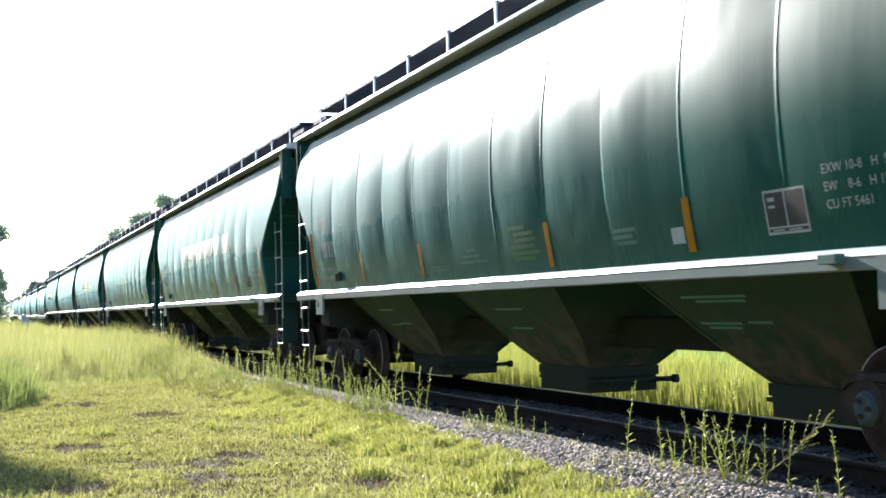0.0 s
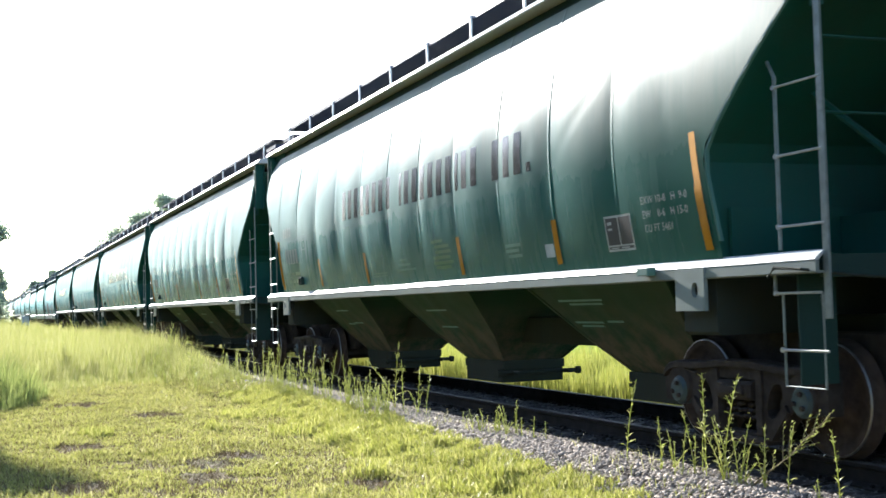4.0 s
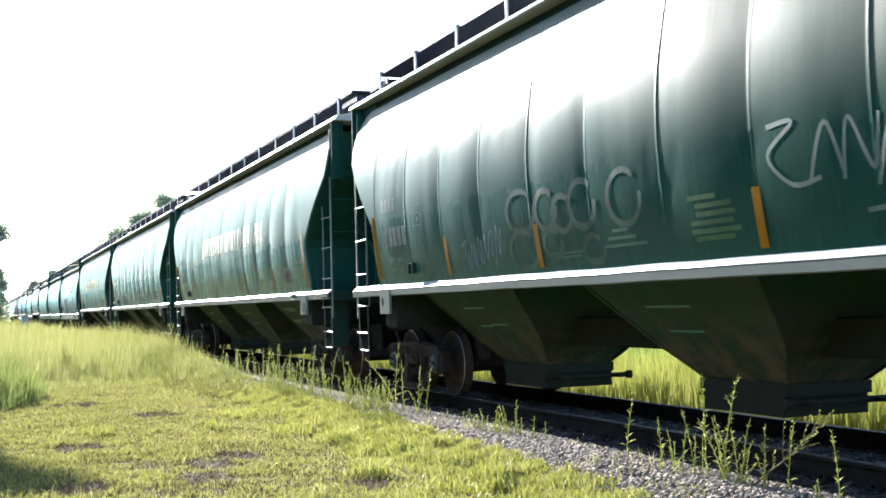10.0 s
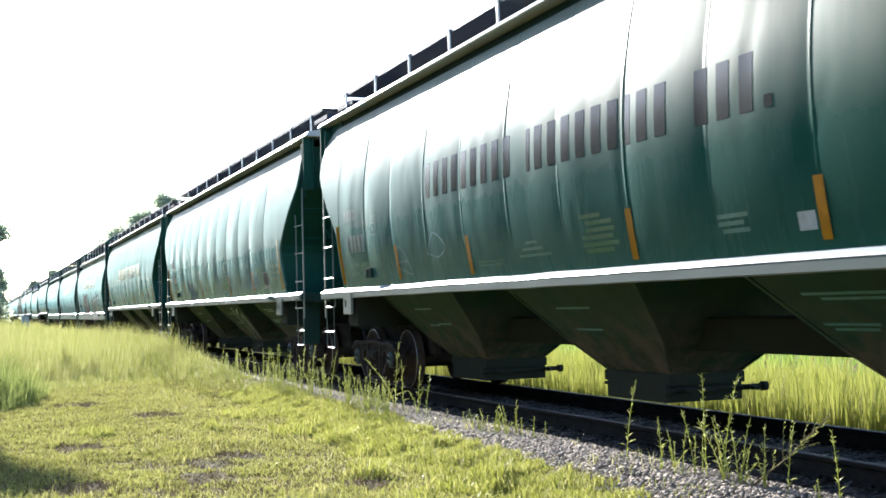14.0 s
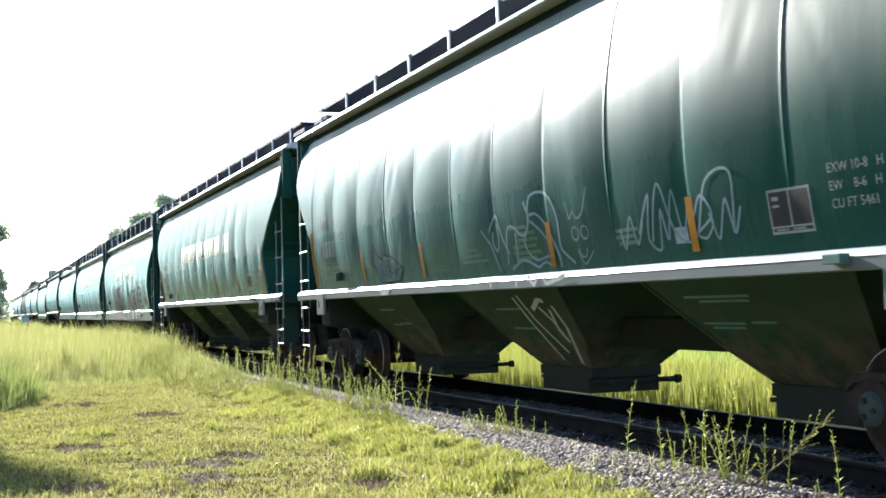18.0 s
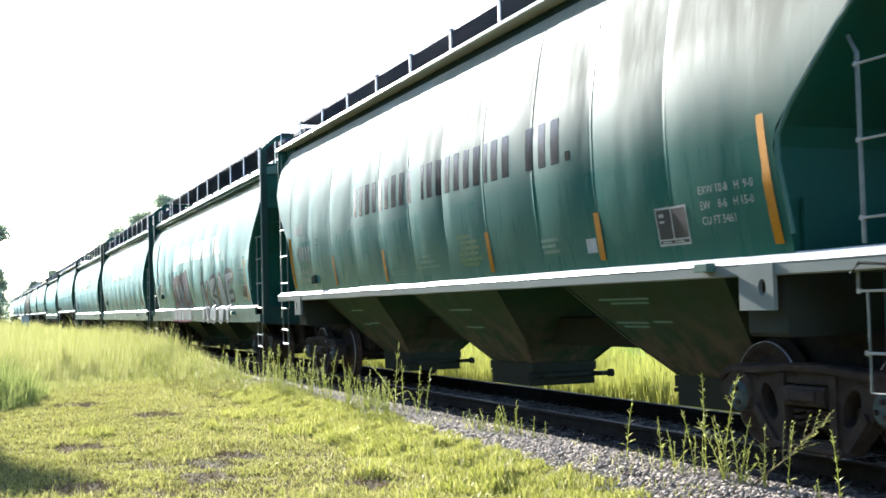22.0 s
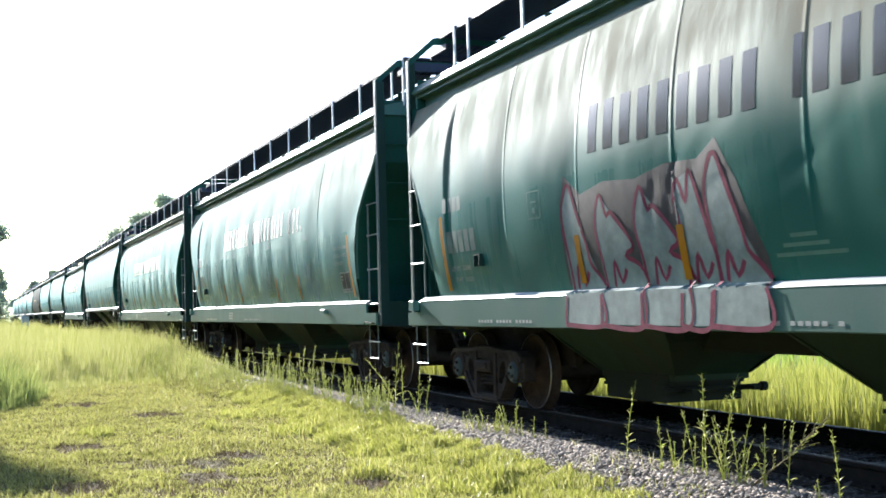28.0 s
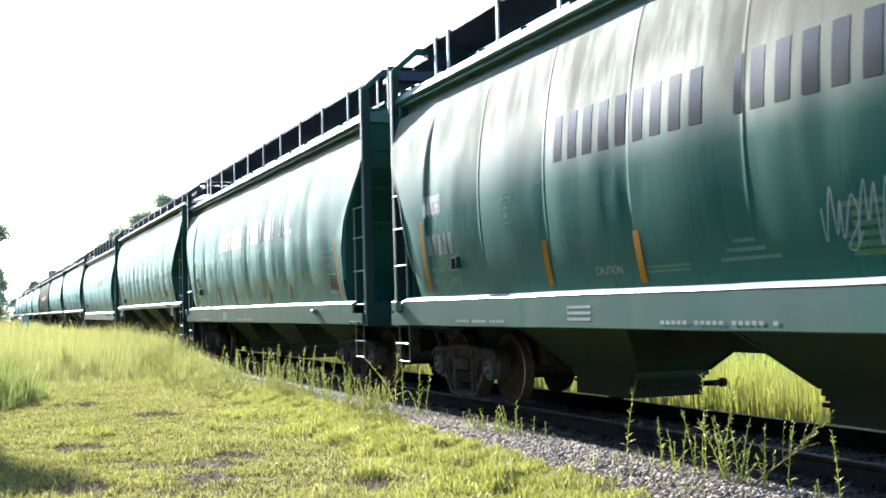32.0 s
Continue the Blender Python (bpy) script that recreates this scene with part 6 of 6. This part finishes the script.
for k, (x, y, h) in enumerate(WEEDS + FAR_WEEDS):
    weed(x, y, 1.06 * h, 100 + k)
for cx, cy, num, dx, dy, h in CLUSTERS:
    for k in range(num):
        weed(cx + rs.uniform(-dx, dx), cy + rs.uniform(-dy, dy), h * rs.uniform(0.6, 1.15), rs.randrange(9999))

# ---- trees ----
def tree(x, y, h, crown, seed, leaves=5000, low=0.3, size=0.3, name="tree", label="leafy green broadleaf tree in the distance", mat=None, flat=0.75):
    """Trunk with limbs, and leaves in uneven clumps round the limb ends."""
    r = random.Random(seed)
    ob = thing(name, label, "tree", "trees in the distance")
    ob.matrix_basis = pose(x, y, ground_z(x, y) - 0.05)
    t = Soup()
    t.rod([(0, 0, 0), (0.02 * h, 0, 0.35 * h), (0, 0.02 * h, 0.85 * h)], [0.03 * h, 0.022 * h, 0.006 * h], 8)
    clumps = []
    for k in range(16):
        q = low + (1 - low) * (k + r.random()) / 16
        a = r.uniform(0, 6.28)
        e = crown * r.uniform(0.5, 1.0) * math.sin(math.pi * min(0.95, 0.25 + 0.72 * (q - low) / (1 - low)))
        end = Vector((e * math.cos(a), e * math.sin(a), h * q))
        t.rod([(0, 0, h * max(0.2, q - 0.18)), tuple(end * 0.6 + Vector((0, 0, h * q * 0.36))), tuple(end)], [0.008 * h, 0.005 * h, 0.002 * h], 5)
        clumps.append((end, crown * r.uniform(0.28, 0.5)))
    clumps.append((Vector((0, 0, h * 0.96)), crown * 0.3))
    hang("trunk", t.mesh("trunk", BARK), ob)
    rr = np.random.RandomState(seed)
    per = leaves // len(clumps)
    C = np.concatenate([np.array(c)[None] + s * rr.normal(0, 0.5, (per, 3)) * np.array([1, 1, flat]) for c, s in clumps])
    m = len(C)
    u = rr.normal(0, 1, (m, 3))
    u /= np.linalg.norm(u, axis=1)[:, None]
    v = np.cross(u, rr.normal(0, 1, (m, 3)))
    v /= np.linalg.norm(v, axis=1)[:, None]
    s = size * (0.5 + rr.rand(m, 1))
    V = np.stack([C - u * s, C + v * s * 0.5, C + u * s, C - v * s * 0.5], 1).reshape(-1, 3)
    F = 4 * np.arange(m)[:, None] + np.array([[0, 1, 2, 3]])
    hang("crown", fast_mesh("crown", V, F, mat or HAZE_LEAF), ob)
    return ob


# first one is in view; the others are added to darken reflections
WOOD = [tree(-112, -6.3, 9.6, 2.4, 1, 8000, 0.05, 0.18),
        tree(-128, -9.0, 8.0, 3.4, 31, 7000, 0.05, 0.28, "tree", "leafy tree added out of view to darken the cars' reflections", ADDED_LEAF),
        tree(-145, -9.5, 9.0, 3.8, 32, 7000, 0.05, 0.28, "tree", "leafy tree added out of view to darken the cars' reflections", ADDED_LEAF)]
# unseen tall trees added to block sky light from the lower car sides
ADDED_TREES = [tree(-98, -24.0, 12.5, 4.6, 41, 9000, 0.04, 0.42, "tree", "tall tree added out of view to cut the sky light", ADDED_LEAF),
            tree(-93, -26.5, 14.0, 5.0, 42, 9000, 0.04, 0.42, "tree", "tall tree added out of view to cut the sky light", ADDED_LEAF)]
for k in range(60):
    # unseen row added from far up the line to the lawn behind the camera
    q = k / 59
    wx = -300 + 360 * q + rs.uniform(-3, 3)
    wy = -20 - 4.0 * rs.random() - 9 * soft((wx + 120) / 110)
    if wx < -150:
        copy_thing(WOOD[1 + k % 2], pose(wx, -25 - rs.random(), 0, 0, 0, rs.uniform(0, 360)))
    if wx > -104:
        copy_thing(ADDED_TREES[k % 2], pose(wx, wy, ground_z(wx, wy) - 0.05, 0, 0, rs.uniform(0, 360)))
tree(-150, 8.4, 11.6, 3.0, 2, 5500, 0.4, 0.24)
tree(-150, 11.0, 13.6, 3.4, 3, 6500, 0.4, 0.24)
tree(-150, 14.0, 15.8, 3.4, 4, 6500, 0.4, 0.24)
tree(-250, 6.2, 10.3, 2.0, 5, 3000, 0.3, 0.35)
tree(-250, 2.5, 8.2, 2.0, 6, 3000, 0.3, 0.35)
# unseen tree placed so its flat crown shadows the left of the lawn
tree(-48.24, -9.20, 13.0, 0.80, 7, 3400, 0.965, 0.11, "tree", "tall slim tree out of view, added to shadow the lawn", LEAF, 0.25)
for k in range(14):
    tree(-320 + rs.uniform(-20, 20), -30 + 2.4 * k, rs.uniform(4, 6.5), 3.0, 20 + k, 1600, 0.1, 0.8, "tree", "green tree of the far wood edge, leaves paled for haze")


def bush(x, y, h, wide, seed, name="bush", label="low dark green leafy bush", leaf=0.06, count=2600, mat=None):
    rr = np.random.RandomState(seed)
    ob = thing(name, label, "bush")
    ob.matrix_basis = pose(x, y, ground_z(x, y) - 0.03)
    st = Soup()
    for k in range(7):
        a = rr.rand() * 6.28
        st.rod([(0, 0, 0), (0.3 * wide * math.cos(a), 0.3 * wide * math.sin(a), 0.5 * h), (0.6 * wide * math.cos(a), 0.6 * wide * math.sin(a), 0.85 * h)], [0.012, 0.008, 0.003], 5)
    hang("stem", st.mesh("stem", BARK), ob)
    C = rr.normal(0, 1, (count, 3))
    C *= (rr.rand(count, 1)**0.35 / np.linalg.norm(C, axis=1)[:, None])
    C = C * np.array([wide, wide, 0.55 * h]) * (0.8 + 0.3 * np.sin(C[:, :1] * 7) * np.cos(C[:, 1:2] * 6)) + np.array([0, 0, 0.52 * h])
    u = rr.normal(0, 1, (count, 3))
    u /= np.linalg.norm(u, axis=1)[:, None]
    v = np.cross(u, rr.normal(0, 1, (count, 3)))
    v /= np.linalg.norm(v, axis=1)[:, None]
    s = leaf * (0.5 + rr.rand(count, 1))
    V = np.stack([C - u * s, C + v * s * 0.45, C + u * s, C - v * s * 0.45], 1).reshape(-1, 3)
    hang("foliage", fast_mesh("foliage", V, 4 * np.arange(count)[:, None] + np.array([[0, 1, 2, 3]]), mat or WEED), ob)
    return ob


bush(-42.0, 31.0, 1.9, 1.6, 6, "bush", "rounded green bush in the meadow", 0.14, 3000, LEAF)
bush(-30.0, 26.0, 1.2, 1.3, 8, "bush", "rounded green bush in the meadow", 0.12, 2500, LEAF)

# leafy shoot leaning over the gravel
twig = thing("leaning_weed", "half-dry weed leaning out of the gravel, with short leafy side shoots", "weed", "weeds along the track")
twig.matrix_basis = pose(-8.02, -1.52, -0.21)
lf = Soup()
ra = random.Random(77)
T1 = Vector((0.95, 0.05, 0.64))


def sprig(a, b, r0, count, length):
    """A thin shoot from a to b, set with small pointed leaves."""
    tw = Soup()
    tw.rod([a, a + (b - a) * 0.5 + Vector((0, 0, 0.012)), b], [r0, r0 * 0.75, r0 * 0.3], 5)
    hang("stem" if r0 > 0.005 else "side_shoot", tw.mesh("stem", STALK), twig)
    for k in range(count):
        p = a + (b - a) * ((k + 0.6) / count)
        q = k * 2.4 + ra.uniform(-0.5, 0.5)
        d = ((b - a).normalized() * 0.8 + Vector((math.cos(q), math.sin(q), 0.5 * math.sin(q * 1.7))) * 0.8).normalized() * length * ra.uniform(0.6, 1.2)
        w = d.cross(Vector((0.3, 0.5, 0.8))).normalized() * length * 0.13
        lf.add([tuple(p), tuple(p + d * 0.5 + w), tuple(p + d), tuple(p + d * 0.5 - w)], [(0, 1, 2, 3)])


sprig(Vector((0, 0, 0)), T1 * 0.55 + Vector((0, 0, -0.03)), 0.009, 8, 0.03)
sprig(T1 * 0.54 + Vector((0, 0, -0.03)), T1, 0.006, 34, 0.05)
for q, d in ((0.2, (-0.02, 0.04, 0.16)), (0.33, (0.06, -0.03, 0.13)), (0.45, (-0.05, 0.06, 0.26)), (0.52, (0.05, 0.0, 0.24)), (0.6, (0.20, 0.05, 0.05)), (0.68, (0.02, 0.06, 0.18)), (0.75, (0.16, -0.04, 0.04)), (0.8, (0.03, 0.05, 0.15)), (0.9, (0.10, 0.03, 0.10))):
    sprig(T1 * q + Vector((0, 0, -0.02)), T1 * q + Vector(d), 0.004, 14, 0.034)
hang("foliage", lf.mesh("foliage", WEED), twig)

# pale blue cabinet with a thin post far up the line
sign = thing("trackside_cabinet", "small pale blue trackside cabinet with a thin post", "cabinet")
sign.matrix_basis = pose(-100, -3.95, ground_z(-100, -3.95))
BLUE = plain("pale_blue_enamel", (0.42, 0.52, 0.55), 0.5, 0.1, 0.15, 6)
s = Soup()
s.rod([(0, 0, -0.1), (0, 0, 2.1)], 0.04, 8)
hang("post", s.mesh("post", STEEL), sign)
s = Soup()
s.box(-0.25, 0.25, -0.30, 0.30, 0.1, 1.6, c=0.03)
hang("cabinet", s.mesh("cabinet", BLUE), sign)


# ---- what moves ----
TRAVEL = [-0.026, 4.12, 8.31, 12.51, 16.745, 20.965, 25.18, 29.404, 33.644, 37.918, 42.223, 46.538, 50.855, 55.184, 59.54, 63.928, 68.333, 72.736, 77.13, 81.527, 85.938, 90.356, 94.78, 99.223, 103.702, 108.211, 112.735, 117.252, 121.756, 126.257, 130.772, 135.295, 139.813]


def travel(t):
    return curve_table(list(enumerate(TRAVEL)), t)


def motions():
    table = [(t, travel(t)) for t in (k * 0.5 for k in range(65))]
    for k, c in enumerate(TRAIN):
        x = centre_of(k)
        walk(c, [(t, pose(x + s, 0, 0)) for t, s in table])
    turns = [(k * 4 / FPS, travel(k * 4 / FPS)) for k in range(241)]
    for c in TRAIN[:9]:
        for w in c.children:
            if w.name.startswith("wheelset"):
                u = w.location.x
                walk(w, [(t, pose(u, 0, 0.46, 0, math.degrees(s / 0.46), 0)) for t, s in turns])


motions()
